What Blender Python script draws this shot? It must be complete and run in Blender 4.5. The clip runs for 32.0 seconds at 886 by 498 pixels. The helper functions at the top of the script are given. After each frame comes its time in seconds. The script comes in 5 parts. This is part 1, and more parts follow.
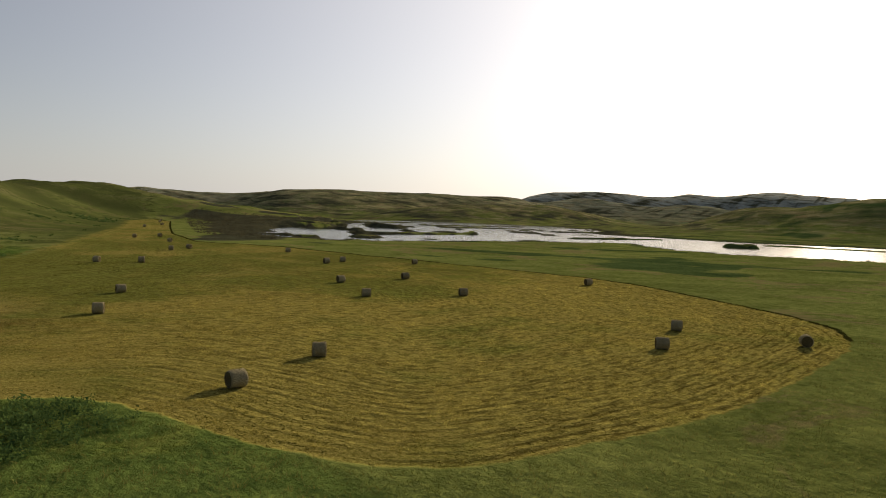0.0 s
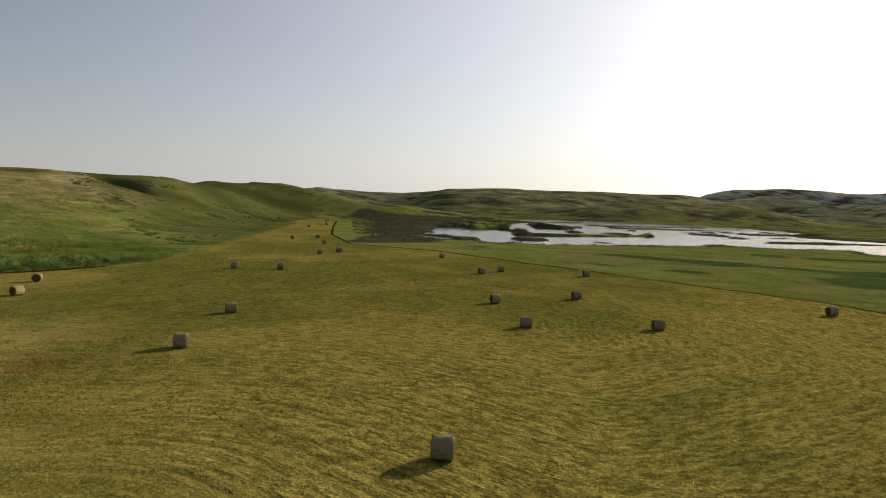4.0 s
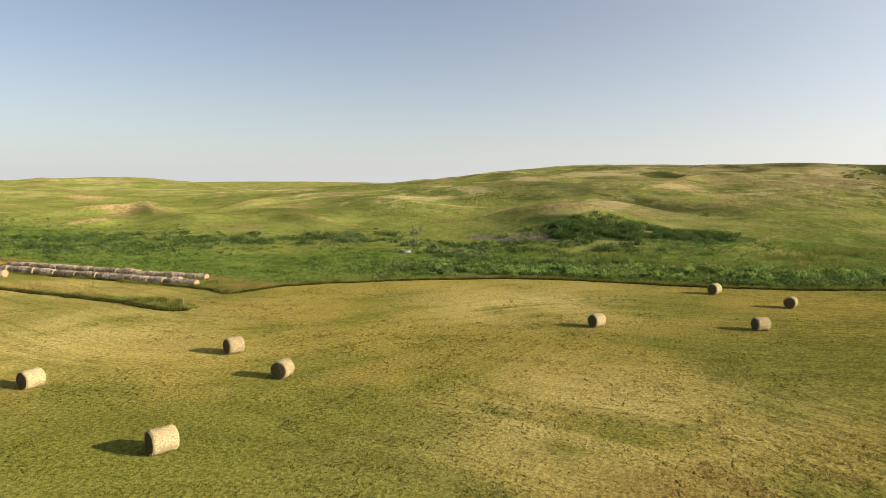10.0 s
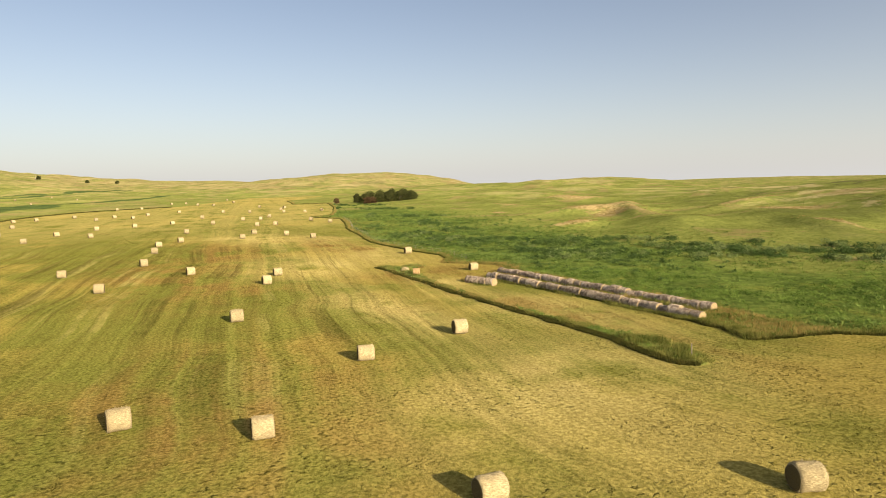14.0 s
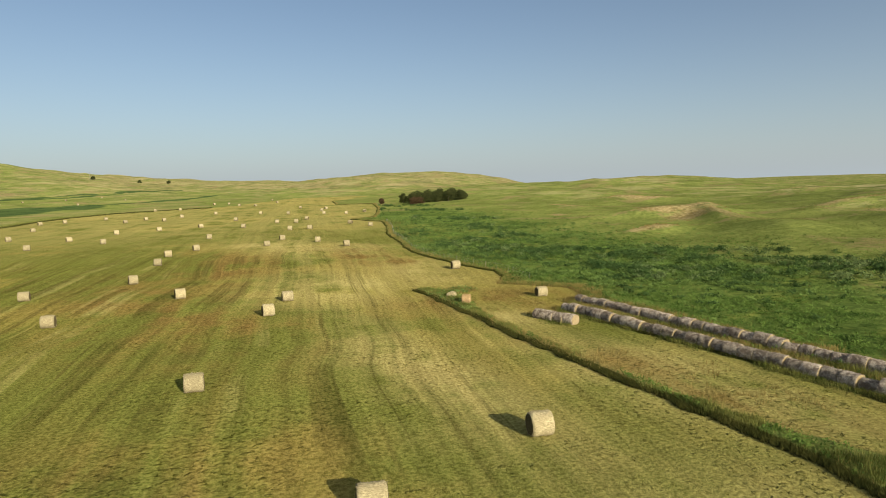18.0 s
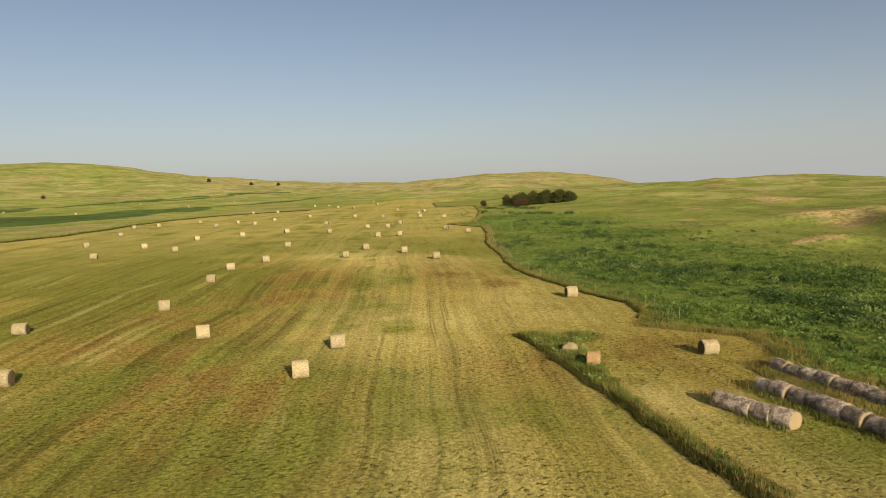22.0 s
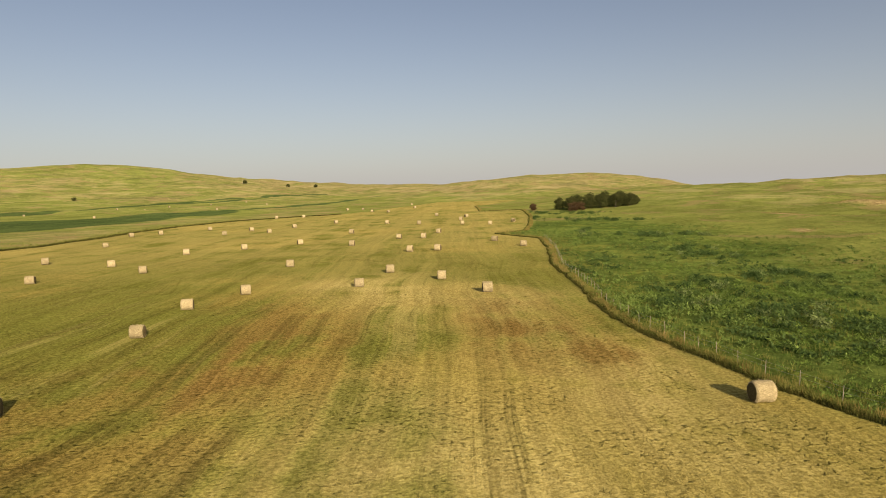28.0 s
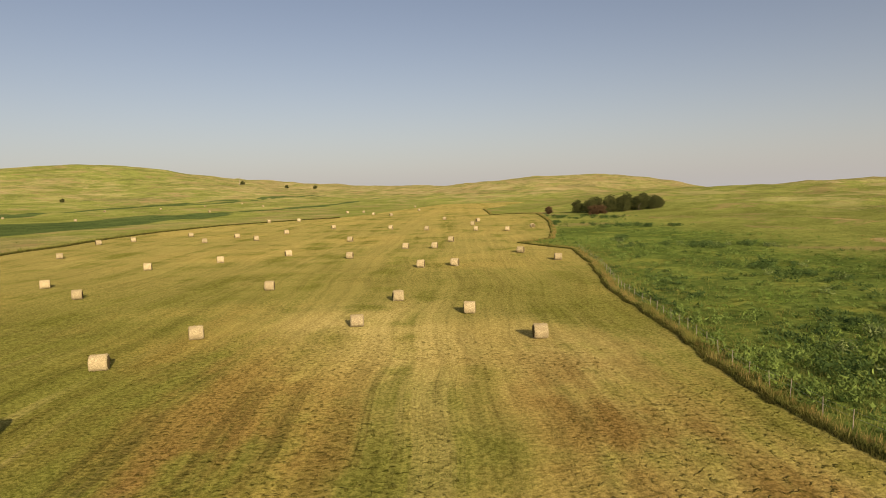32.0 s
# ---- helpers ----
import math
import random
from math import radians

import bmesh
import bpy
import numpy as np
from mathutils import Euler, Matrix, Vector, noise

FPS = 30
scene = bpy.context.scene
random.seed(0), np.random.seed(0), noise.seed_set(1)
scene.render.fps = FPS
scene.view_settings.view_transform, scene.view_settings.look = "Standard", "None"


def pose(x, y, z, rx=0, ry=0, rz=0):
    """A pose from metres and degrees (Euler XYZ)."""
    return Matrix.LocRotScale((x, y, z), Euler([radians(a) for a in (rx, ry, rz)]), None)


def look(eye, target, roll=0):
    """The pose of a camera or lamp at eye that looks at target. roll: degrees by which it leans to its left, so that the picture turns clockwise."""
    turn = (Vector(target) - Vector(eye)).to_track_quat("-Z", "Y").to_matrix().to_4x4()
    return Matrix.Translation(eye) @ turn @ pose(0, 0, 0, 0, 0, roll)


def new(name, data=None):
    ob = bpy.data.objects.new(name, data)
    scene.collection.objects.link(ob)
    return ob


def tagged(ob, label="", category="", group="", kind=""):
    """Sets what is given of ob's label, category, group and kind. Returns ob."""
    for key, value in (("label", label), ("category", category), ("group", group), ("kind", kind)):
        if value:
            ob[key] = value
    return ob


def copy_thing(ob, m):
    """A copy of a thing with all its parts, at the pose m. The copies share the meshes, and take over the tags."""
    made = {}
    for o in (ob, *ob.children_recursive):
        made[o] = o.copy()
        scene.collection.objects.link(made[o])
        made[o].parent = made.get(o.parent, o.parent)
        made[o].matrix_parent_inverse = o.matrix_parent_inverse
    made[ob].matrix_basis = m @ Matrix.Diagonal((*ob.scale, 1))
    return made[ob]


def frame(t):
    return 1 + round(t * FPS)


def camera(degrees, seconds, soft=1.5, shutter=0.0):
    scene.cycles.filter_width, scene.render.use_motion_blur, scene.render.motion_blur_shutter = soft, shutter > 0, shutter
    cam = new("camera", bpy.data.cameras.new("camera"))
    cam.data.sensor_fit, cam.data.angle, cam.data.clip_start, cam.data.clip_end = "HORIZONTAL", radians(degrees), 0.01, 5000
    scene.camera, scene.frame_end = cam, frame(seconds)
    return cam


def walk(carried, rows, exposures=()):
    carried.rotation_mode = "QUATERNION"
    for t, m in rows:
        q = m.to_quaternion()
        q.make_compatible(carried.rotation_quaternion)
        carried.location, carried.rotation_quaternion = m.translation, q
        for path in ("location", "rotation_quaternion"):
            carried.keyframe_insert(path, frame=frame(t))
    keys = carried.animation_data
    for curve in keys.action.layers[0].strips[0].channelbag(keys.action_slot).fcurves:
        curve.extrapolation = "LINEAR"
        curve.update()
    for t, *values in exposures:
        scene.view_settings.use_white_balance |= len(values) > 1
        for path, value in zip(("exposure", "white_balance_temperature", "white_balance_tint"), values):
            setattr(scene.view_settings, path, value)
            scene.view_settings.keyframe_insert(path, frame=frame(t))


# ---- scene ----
cam = camera(67.4, 32.0, 0.9)
METRES, EYE, TILT, LEAN, TURN = 231.88, 16.0, 0.0, 0.0, 39.0
ROWS = [
    (0.0, 0.0, 0.0, 0.0, 0.12, -3.28, -2.14),
    (0.5, 0.0003, 0.0151, 0.0002, 1.21, -3.35, -2.14),
    (1.0, 0.0004, 0.0304, 0.0005, 2.42, -3.4, -2.14),
    (1.5, 0.0001, 0.0468, 0.001, 3.87, -3.48, -2.14),
    (2.0, -0.001, 0.0622, 0.0013, 5.41, -3.55, -2.15),
    (2.5, -0.0028, 0.0776, 0.0017, 7.25, -3.61, -2.12),
    (4.5, -0.0173, 0.1379, 0.0026, 17.24, -4.02, -2.05),
    (5.0, -0.0228, 0.1518, 0.0028, 20.73, -4.17, -2.02),
    (5.5, -0.0291, 0.1654, 0.0029, 25.0, -4.36, -1.96),
    (6.0, -0.0362, 0.1785, 0.0029, 29.86, -4.54, -1.89),
    (6.5, -0.0444, 0.1907, 0.0031, 34.88, -4.72, -1.77),
    (7.0, -0.0538, 0.2018, 0.0033, 40.16, -4.93, -1.64),
    (7.5, -0.0643, 0.2116, 0.0032, 45.72, -5.11, -1.49),
    (8.0, -0.0757, 0.2205, 0.0028, 51.15, -5.27, -1.31),
    (8.5, -0.0881, 0.228, 0.0026, 56.66, -5.42, -1.1),
    (9.0, -0.1013, 0.2343, 0.0022, 62.5, -5.53, -0.87),
    (9.5, -0.1149, 0.2395, 0.0022, 68.36, -5.66, -0.64),
    (10.0, -0.1291, 0.2432, 0.002, 74.17, -5.73, -0.37),
    (10.5, -0.1438, 0.2453, 0.002, 80.18, -5.79, -0.16),
    (11.0, -0.1586, 0.2455, 0.002, 86.36, -5.8, 0.07),
    (11.5, -0.1732, 0.244, 0.002, 92.51, -5.81, 0.32),
    (12.0, -0.1878, 0.2408, 0.002, 98.59, -5.78, 0.59),
    (12.5, -0.202, 0.2363, 0.0021, 104.4, -5.73, 0.82),
    (13.0, -0.2163, 0.2307, 0.0024, 108.93, -5.69, 1.0),
    (13.5, -0.2304, 0.2241, 0.0025, 111.58, -5.66, 1.12),
    (14.0, -0.2443, 0.217, 0.0026, 113.32, -5.64, 1.19),
    (14.5, -0.258, 0.2097, 0.0025, 114.47, -5.63, 1.23),
    (15.0, -0.2721, 0.2023, 0.0026, 115.35, -5.63, 1.27),
    (15.5, -0.2858, 0.195, 0.0027, 115.91, -5.63, 1.28),
    (17.5, -0.3437, 0.1681, 0.0022, 117.25, -5.63, 1.33),
    (18.0, -0.3584, 0.1618, 0.0023, 117.57, -5.61, 1.32),
    (18.5, -0.3733, 0.1553, 0.0022, 118.0, -5.59, 1.33),
    (19.0, -0.3882, 0.1489, 0.0021, 119.1, -5.55, 1.36),
    (19.5, -0.4028, 0.1421, 0.0021, 120.67, -5.49, 1.41),
    (20.0, -0.4169, 0.1349, 0.0021, 122.36, -5.44, 1.43),
    (20.5, -0.4297, 0.1275, 0.0018, 123.7, -5.4, 1.51),
    (21.0, -0.4427, 0.1188, 0.0016, 124.91, -5.35, 1.51),
    (21.5, -0.4557, 0.1094, 0.0019, 125.84, -5.32, 1.55),
    (22.0, -0.4684, 0.0996, 0.0023, 126.56, -5.3, 1.57),
    (22.5, -0.4809, 0.0894, 0.0024, 127.15, -5.26, 1.53),
    (23.0, -0.4937, 0.0794, 0.0024, 127.62, -5.22, 1.54),
    (23.5, -0.5066, 0.0697, 0.0025, 128.03, -5.23, 1.55),
    (24.0, -0.5196, 0.0601, 0.0025, 128.34, -5.22, 1.58),
    (24.5, -0.5325, 0.0507, 0.0026, 128.6, -5.21, 1.59),
    (25.0, -0.5457, 0.0414, 0.0026, 128.85, -5.19, 1.59),
    (25.5, -0.5589, 0.0322, 0.0024, 129.09, -5.18, 1.61),
    (27.5, -0.6073, -0.0096, 0.0021, 130.01, -5.05, 1.58),
    (28.0, -0.6174, -0.0219, 0.002, 130.06, -5.04, 1.56),
    (28.5, -0.6277, -0.0344, 0.0022, 130.09, -5.04, 1.57),
    (29.0, -0.6388, -0.0468, 0.0022, 130.13, -5.0, 1.57),
    (29.5, -0.6503, -0.0588, 0.0024, 130.16, -4.97, 1.53),
    (30.0, -0.6623, -0.0704, 0.0025, 130.18, -4.94, 1.49),
    (30.5, -0.6742, -0.0816, 0.0024, 130.17, -4.9, 1.52),
    (31.0, -0.6854, -0.0929, 0.0025, 130.17, -4.89, 1.48),
    (31.5, -0.6963, -0.1047, 0.0024, 130.17, -4.89, 1.48),
    (32.0, -0.7079, -0.1174, 0.0027, 130.15, -4.91, 1.49),
]
walk(cam, [(t, pose(0, 0, EYE, TILT, LEAN, TURN) @ pose(METRES * x, METRES * y, METRES * z, 90 + pitch, roll, yaw)) for t, x, y, z, yaw, pitch, roll in ROWS],
     [(0.0, 0.38, 6850, 13), (2.0, 0.4, 6800, 13), (4.5, 0.58, 6700, 13), (6.0, 0.78, 6600, 12), (9.5, 1.3, 6750, 13), (13.0, 1.32, 7250, 15), (15.5, 1.2, 7100, 14), (17.5, 0.88, 6600, 9), (18.0, 0.85, 6250, 6), (19.0, 0.8, 5950, 2), (20.0, 0.79, 6050, 4), (21.0, 0.78, 6950, 11), (23.0, 0.77, 7000, 13), (24.0, 0.76, 6450, 7), (25.0, 0.78, 6600, 9), (28.0, 0.81, 7400, 17), (32.0, 0.81, 7500, 19)])

# ---- light: a low, slightly warm sun and a hazy summer sky ----
SUN_AZ, SUN_EL = radians(98), radians(19)
sun_way = Vector((math.cos(SUN_EL) * math.cos(SUN_AZ), math.cos(SUN_EL) * math.sin(SUN_AZ), math.sin(SUN_EL)))
sun_data = bpy.data.lights.new("sun", "SUN")
sun_data.energy, sun_data.angle, sun_data.color = 5.0, radians(0.6), (1.0, 0.86, 0.66)
sun = new("sun", sun_data)
sun.matrix_world = look(sun_way * 500, (0, 0, 0))
world = bpy.data.worlds.new("sky")
scene.world = world
world.use_nodes = True
wn = world.node_tree.nodes
sky = wn.new("ShaderNodeTexSky")
sky.sky_type, sky.sun_disc, sky.sun_elevation, sky.sun_rotation = "NISHITA", False, SUN_EL, math.atan2(sun_way.x, sun_way.y)
sky.air_density, sky.dust_density, sky.ozone_density, sky.altitude = 0.9, 1.6, 1.6, 700
haze = wn.new("ShaderNodeHueSaturation")
haze.inputs["Hue"].default_value, haze.inputs["Saturation"].default_value = 0.5, 0.9
world.node_tree.links.new(sky.outputs[0], haze.inputs["Color"])


def sky_math(op, a, b=0.0):
    n = wn.new("ShaderNodeMath")
    n.operation = op
    for socket, value in zip(n.inputs, (a, b)):
        if isinstance(value, bpy.types.NodeSocket):
            world.node_tree.links.new(value, socket)
        else:
            socket.default_value = value
    return n.outputs[0]


def sky_mix(kind, f, a, b):
    n = wn.new("ShaderNodeMix")
    n.data_type, n.blend_type = "RGBA", kind
    world.node_tree.links.new(f, n.inputs[0])
    world.node_tree.links.new(a, n.inputs[6])
    n.inputs[7].default_value = (*b, 1)
    return n.outputs[2]


# summer dust in the air: pale towards the horizon, and a wide bright aureole round the sun
whither = wn.new("ShaderNodeTexCoord").outputs["Generated"]
parts = wn.new("ShaderNodeSeparateXYZ")
world.node_tree.links.new(whither, parts.inputs[0])
low = sky_math("POWER", sky_math("SUBTRACT", 1.0, sky_math("ABSOLUTE", parts.outputs[2])), 9.0)
dusty = sky_mix("MIX", sky_math("MULTIPLY", low, 0.85), haze.outputs[0], (5.2, 5.6, 5.9))
towards = wn.new("ShaderNodeVectorMath")
towards.operation = "DOT_PRODUCT"
world.node_tree.links.new(whither, towards.inputs[0])
towards.inputs[1].default_value = sun_way
half = sky_math("ADD", sky_math("MULTIPLY", towards.outputs["Value"], 0.5), 0.5)
aureole = sky_math("ADD", sky_math("MULTIPLY", sky_math("POWER", half, 2.5), 4.2), sky_math("MULTIPLY", sky_math("POWER", half, 8.0), 6.0))
bright = sky_mix("ADD", sky_math("MULTIPLY", aureole, 0.1), dusty, (10.0, 9.4, 8.6))
world.node_tree.links.new(bright, wn["Background"].inputs[0])
wn["Background"].inputs[1].default_value = 0.052


# ---- materials ----
class Mat:
    """A node material, written as short calls."""

    def __init__(self, name, rough=0.9):
        self.m = bpy.data.materials.new(name)
        self.m.use_nodes = True
        self.n, self.l = self.m.node_tree.nodes, self.m.node_tree.links
        self.b = self.n["Principled BSDF"]
        self.b.inputs["Roughness"].default_value = rough
        self.b.inputs["Specular IOR Level"].default_value = 0.0
        self.b.inputs["Diffuse Roughness"].default_value = 0.3
        self.place = self.n.new("ShaderNodeNewGeometry").outputs["Position"]

    def put(self, socket, value):
        if isinstance(value, bpy.types.NodeSocket):
            self.l.new(value, socket)
        else:
            socket.default_value = value

    def math(self, op, a, b=0.0, c=0.0):
        n = self.n.new("ShaderNodeMath")
        n.operation = op
        for s, v in zip(n.inputs, (a, b, c)):
            self.put(s, v)
        return n.outputs[0]

    def attr(self, name):
        n = self.n.new("ShaderNodeAttribute")
        n.attribute_name = name
        return n.outputs["Fac"]

    def local(self):
        return self.n.new("ShaderNodeTexCoord").outputs["Object"]

    def noise(self, vec, scale, detail=3.0, rough=0.55, warp=0.0):
        n = self.n.new("ShaderNodeTexNoise")
        self.put(n.inputs["Vector"], vec)
        for k, v in (("Scale", scale), ("Detail", detail), ("Roughness", rough), ("Distortion", warp)):
            n.inputs[k].default_value = v
        return n.outputs["Fac"]

    def scaled(self, vec, sx, sy, sz):
        n = self.n.new("ShaderNodeVectorMath")
        n.operation = "MULTIPLY"
        self.put(n.inputs[0], vec)
        n.inputs[1].default_value = (sx, sy, sz)
        return n.outputs[0]

    def join(self, x, y, z):
        n = self.n.new("ShaderNodeCombineXYZ")
        for s, v in zip(n.inputs, (x, y, z)):
            self.put(s, v)
        return n.outputs[0]

    def split(self, vec):
        n = self.n.new("ShaderNodeSeparateXYZ")
        self.put(n.inputs[0], vec)
        return n.outputs

    def step(self, v, low, high):
        n = self.n.new("ShaderNodeMapRange")
        n.interpolation_type = "SMOOTHSTEP"
        self.put(n.inputs["Value"], v)
        n.inputs["From Min"].default_value, n.inputs["From Max"].default_value = low, high
        return n.outputs["Result"]

    def mix(self, f, a, b):
        n = self.n.new("ShaderNodeMix")
        n.data_type = "RGBA"
        self.put(n.inputs[0], f)
        for s, v in ((n.inputs[6], a), (n.inputs[7], b)):
            self.put(s, v if isinstance(v, bpy.types.NodeSocket) else (*v, 1))
        return n.outputs[2]

    def gain(self, colour, f):
        n = self.n.new("ShaderNodeVectorMath")
        n.operation = "SCALE"
        self.put(n.inputs[0], colour)
        self.put(n.inputs["Scale"], f)
        return n.outputs[0]

    def colour(self, c):
        self.put(self.b.inputs["Base Color"], c if isinstance(c, bpy.types.NodeSocket) else (*c, 1))
        return self

    def bump(self, height, distance, strength=1.0):
        n = self.n.new("ShaderNodeBump")
        n.inputs["Distance"].default_value, n.inputs["Strength"].default_value = distance, strength
        self.put(n.inputs["Height"], height)
        self.l.new(n.outputs[0], self.b.inputs["Normal"])
        return self


def hay_colour(k):
    """Mown hay stubble: greens, straw and rust in broad patches, with the mower's rounds along the field's edge. Also gives the height of its relief."""
    p, d = k.place, k.attr("away")
    xyz = k.split(p)
    bent = k.math("ADD", k.attr("lane"), k.math("MULTIPLY", k.math("SUBTRACT", k.noise(p, 0.016, 2), 0.5), 12.0))
    row = k.join(bent, k.math("MULTIPLY", xyz[0], 0.014), k.math("MULTIPLY", xyz[1], 0.014))
    rounds, swath = k.noise(row, 0.95, 4, 0.65, 0.3), k.noise(row, 0.2, 3, 0.6, 0.3)
    big, mid, fine = k.noise(p, 0.022, 3), k.noise(p, 0.09, 5, 0.62), k.step(k.noise(p, 3.2, 4, 0.75), 0.34, 0.66)
    olive = k.mix(fine, (0.072, 0.081, 0.0145), (0.172, 0.176, 0.039))
    gold = k.mix(fine, (0.138, 0.118, 0.024), (0.285, 0.242, 0.062))
    straw = k.mix(fine, (0.25, 0.209, 0.068), (0.425, 0.366, 0.138))
    rust = k.mix(fine, (0.1, 0.068, 0.018), (0.235, 0.162, 0.05))
    tone = k.math("ADD", big, k.math("ADD", k.math("MULTIPLY", k.math("SUBTRACT", swath, 0.5), k.math("ADD", 0.15, k.math("MULTIPLY", k.attr("wheels"), 0.45))), k.math("MULTIPLY", k.math("SUBTRACT", mid, 0.5), 0.6)))
    tone = k.math("SUBTRACT", tone, k.math("MULTIPLY", k.attr("fresh"), 0.26))
    hay = k.mix(k.step(k.math("ADD", tone, k.math("MULTIPLY", k.attr("golden"), 0.14)), 0.3, 0.6), olive, gold)
    # golden stretches lightened in the colour, as if glowing against the sun
    hay = k.gain(hay, k.math("ADD", 1.0, k.math("MULTIPLY", k.attr("golden"), 0.12)))
    hay = k.mix(k.math("MULTIPLY", k.attr("straw"), k.step(k.math("ADD", k.math("MULTIPLY", mid, 0.6), k.math("MULTIPLY", swath, 0.4)), 0.34, 0.54)), hay, straw)
    hay = k.mix(k.math("MULTIPLY", k.attr("rust"), k.step(k.math("ADD", k.math("MULTIPLY", mid, 0.5), k.math("MULTIPLY", swath, 0.5)), 0.42, 0.58)), hay, rust)
    pale = k.math("MULTIPLY", k.step(k.noise(row, 0.3, 4, 0.7, 0.15), 0.52, 0.62), k.step(k.noise(p, 0.05, 3), 0.4, 0.6))
    hay = k.mix(k.math("MULTIPLY", k.math("MULTIPLY", pale, k.attr("wheels")), k.math("SUBTRACT", 0.5, k.math("MULTIPLY", k.attr("golden"), 0.5))), hay, straw)
    # broken dark lines where the mower overlapped or wheels ran
    lines_f = k.math("MULTIPLY", k.step(k.noise(row, 0.42, 4, 0.7, 0.15), 0.52, 0.6), k.step(k.noise(p, 0.05, 4, 0.65), 0.38, 0.56))
    hay = k.mix(k.math("MULTIPLY", k.math("MULTIPLY", lines_f, k.attr("wheels")), 0.68), hay, k.mix(fine, (0.031, 0.0294, 0.0084), (0.0992, 0.0768, 0.021)))
    # leftover tufts, thick in some places and missing in others
    tufty = k.math("MULTIPLY", k.step(k.noise(k.join(xyz[0], xyz[1], 0.0), 1.9, 2, 0.5), 0.57, 0.67), k.step(k.math("ADD", k.noise(p, 0.06, 4, 0.65), k.math("MULTIPLY", k.attr("rust"), 0.12)), 0.44, 0.6))
    hay = k.mix(k.math("MULTIPLY", tufty, 0.5), hay, k.mix(fine, (0.0372, 0.0397, 0.0084), (0.105, 0.096, 0.021)))
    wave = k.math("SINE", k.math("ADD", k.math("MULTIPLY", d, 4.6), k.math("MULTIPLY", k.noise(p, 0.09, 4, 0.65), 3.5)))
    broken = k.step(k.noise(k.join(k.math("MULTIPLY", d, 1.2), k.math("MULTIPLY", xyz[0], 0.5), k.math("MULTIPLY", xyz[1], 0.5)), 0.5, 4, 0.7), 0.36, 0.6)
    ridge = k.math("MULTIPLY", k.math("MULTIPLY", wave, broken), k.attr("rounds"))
    # round crests lightened, troughs darkened in colour, as low sun shades them
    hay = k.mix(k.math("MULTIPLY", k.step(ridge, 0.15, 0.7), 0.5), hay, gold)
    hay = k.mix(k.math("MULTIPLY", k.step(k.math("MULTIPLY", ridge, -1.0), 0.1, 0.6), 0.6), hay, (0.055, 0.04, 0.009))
    hay = k.gain(hay, k.math("ADD", 0.9, k.math("MULTIPLY", k.step(rounds, 0.36, 0.62), k.math("ADD", 0.1, k.math("MULTIPLY", k.attr("wheels"), 0.22)))))
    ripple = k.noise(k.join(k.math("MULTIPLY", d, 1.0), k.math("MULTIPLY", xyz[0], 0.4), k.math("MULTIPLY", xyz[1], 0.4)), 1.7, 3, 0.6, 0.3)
    # ripple light and shade go into the colour as well as the relief
    hay = k.gain(hay, k.math("ADD", 1.0, k.math("MULTIPLY", k.math("SUBTRACT", k.step(ripple, 0.36, 0.62), 0.6), k.math("MULTIPLY", k.attr("ripple_shading"), 0.65))))
    relief = k.math("ADD", k.math("MULTIPLY", k.noise(p, 3.6, 4, 0.75), 0.16), k.math("ADD", k.math("MULTIPLY", tufty, 0.16), k.math("MULTIPLY", ridge, 0.16)))
    return hay, k.math("ADD", k.math("ADD", relief, k.math("MULTIPLY", rounds, 0.14)), k.math("MULTIPLY", k.math("MULTIPLY", ripple, k.attr("ripple_shading")), 0.22))


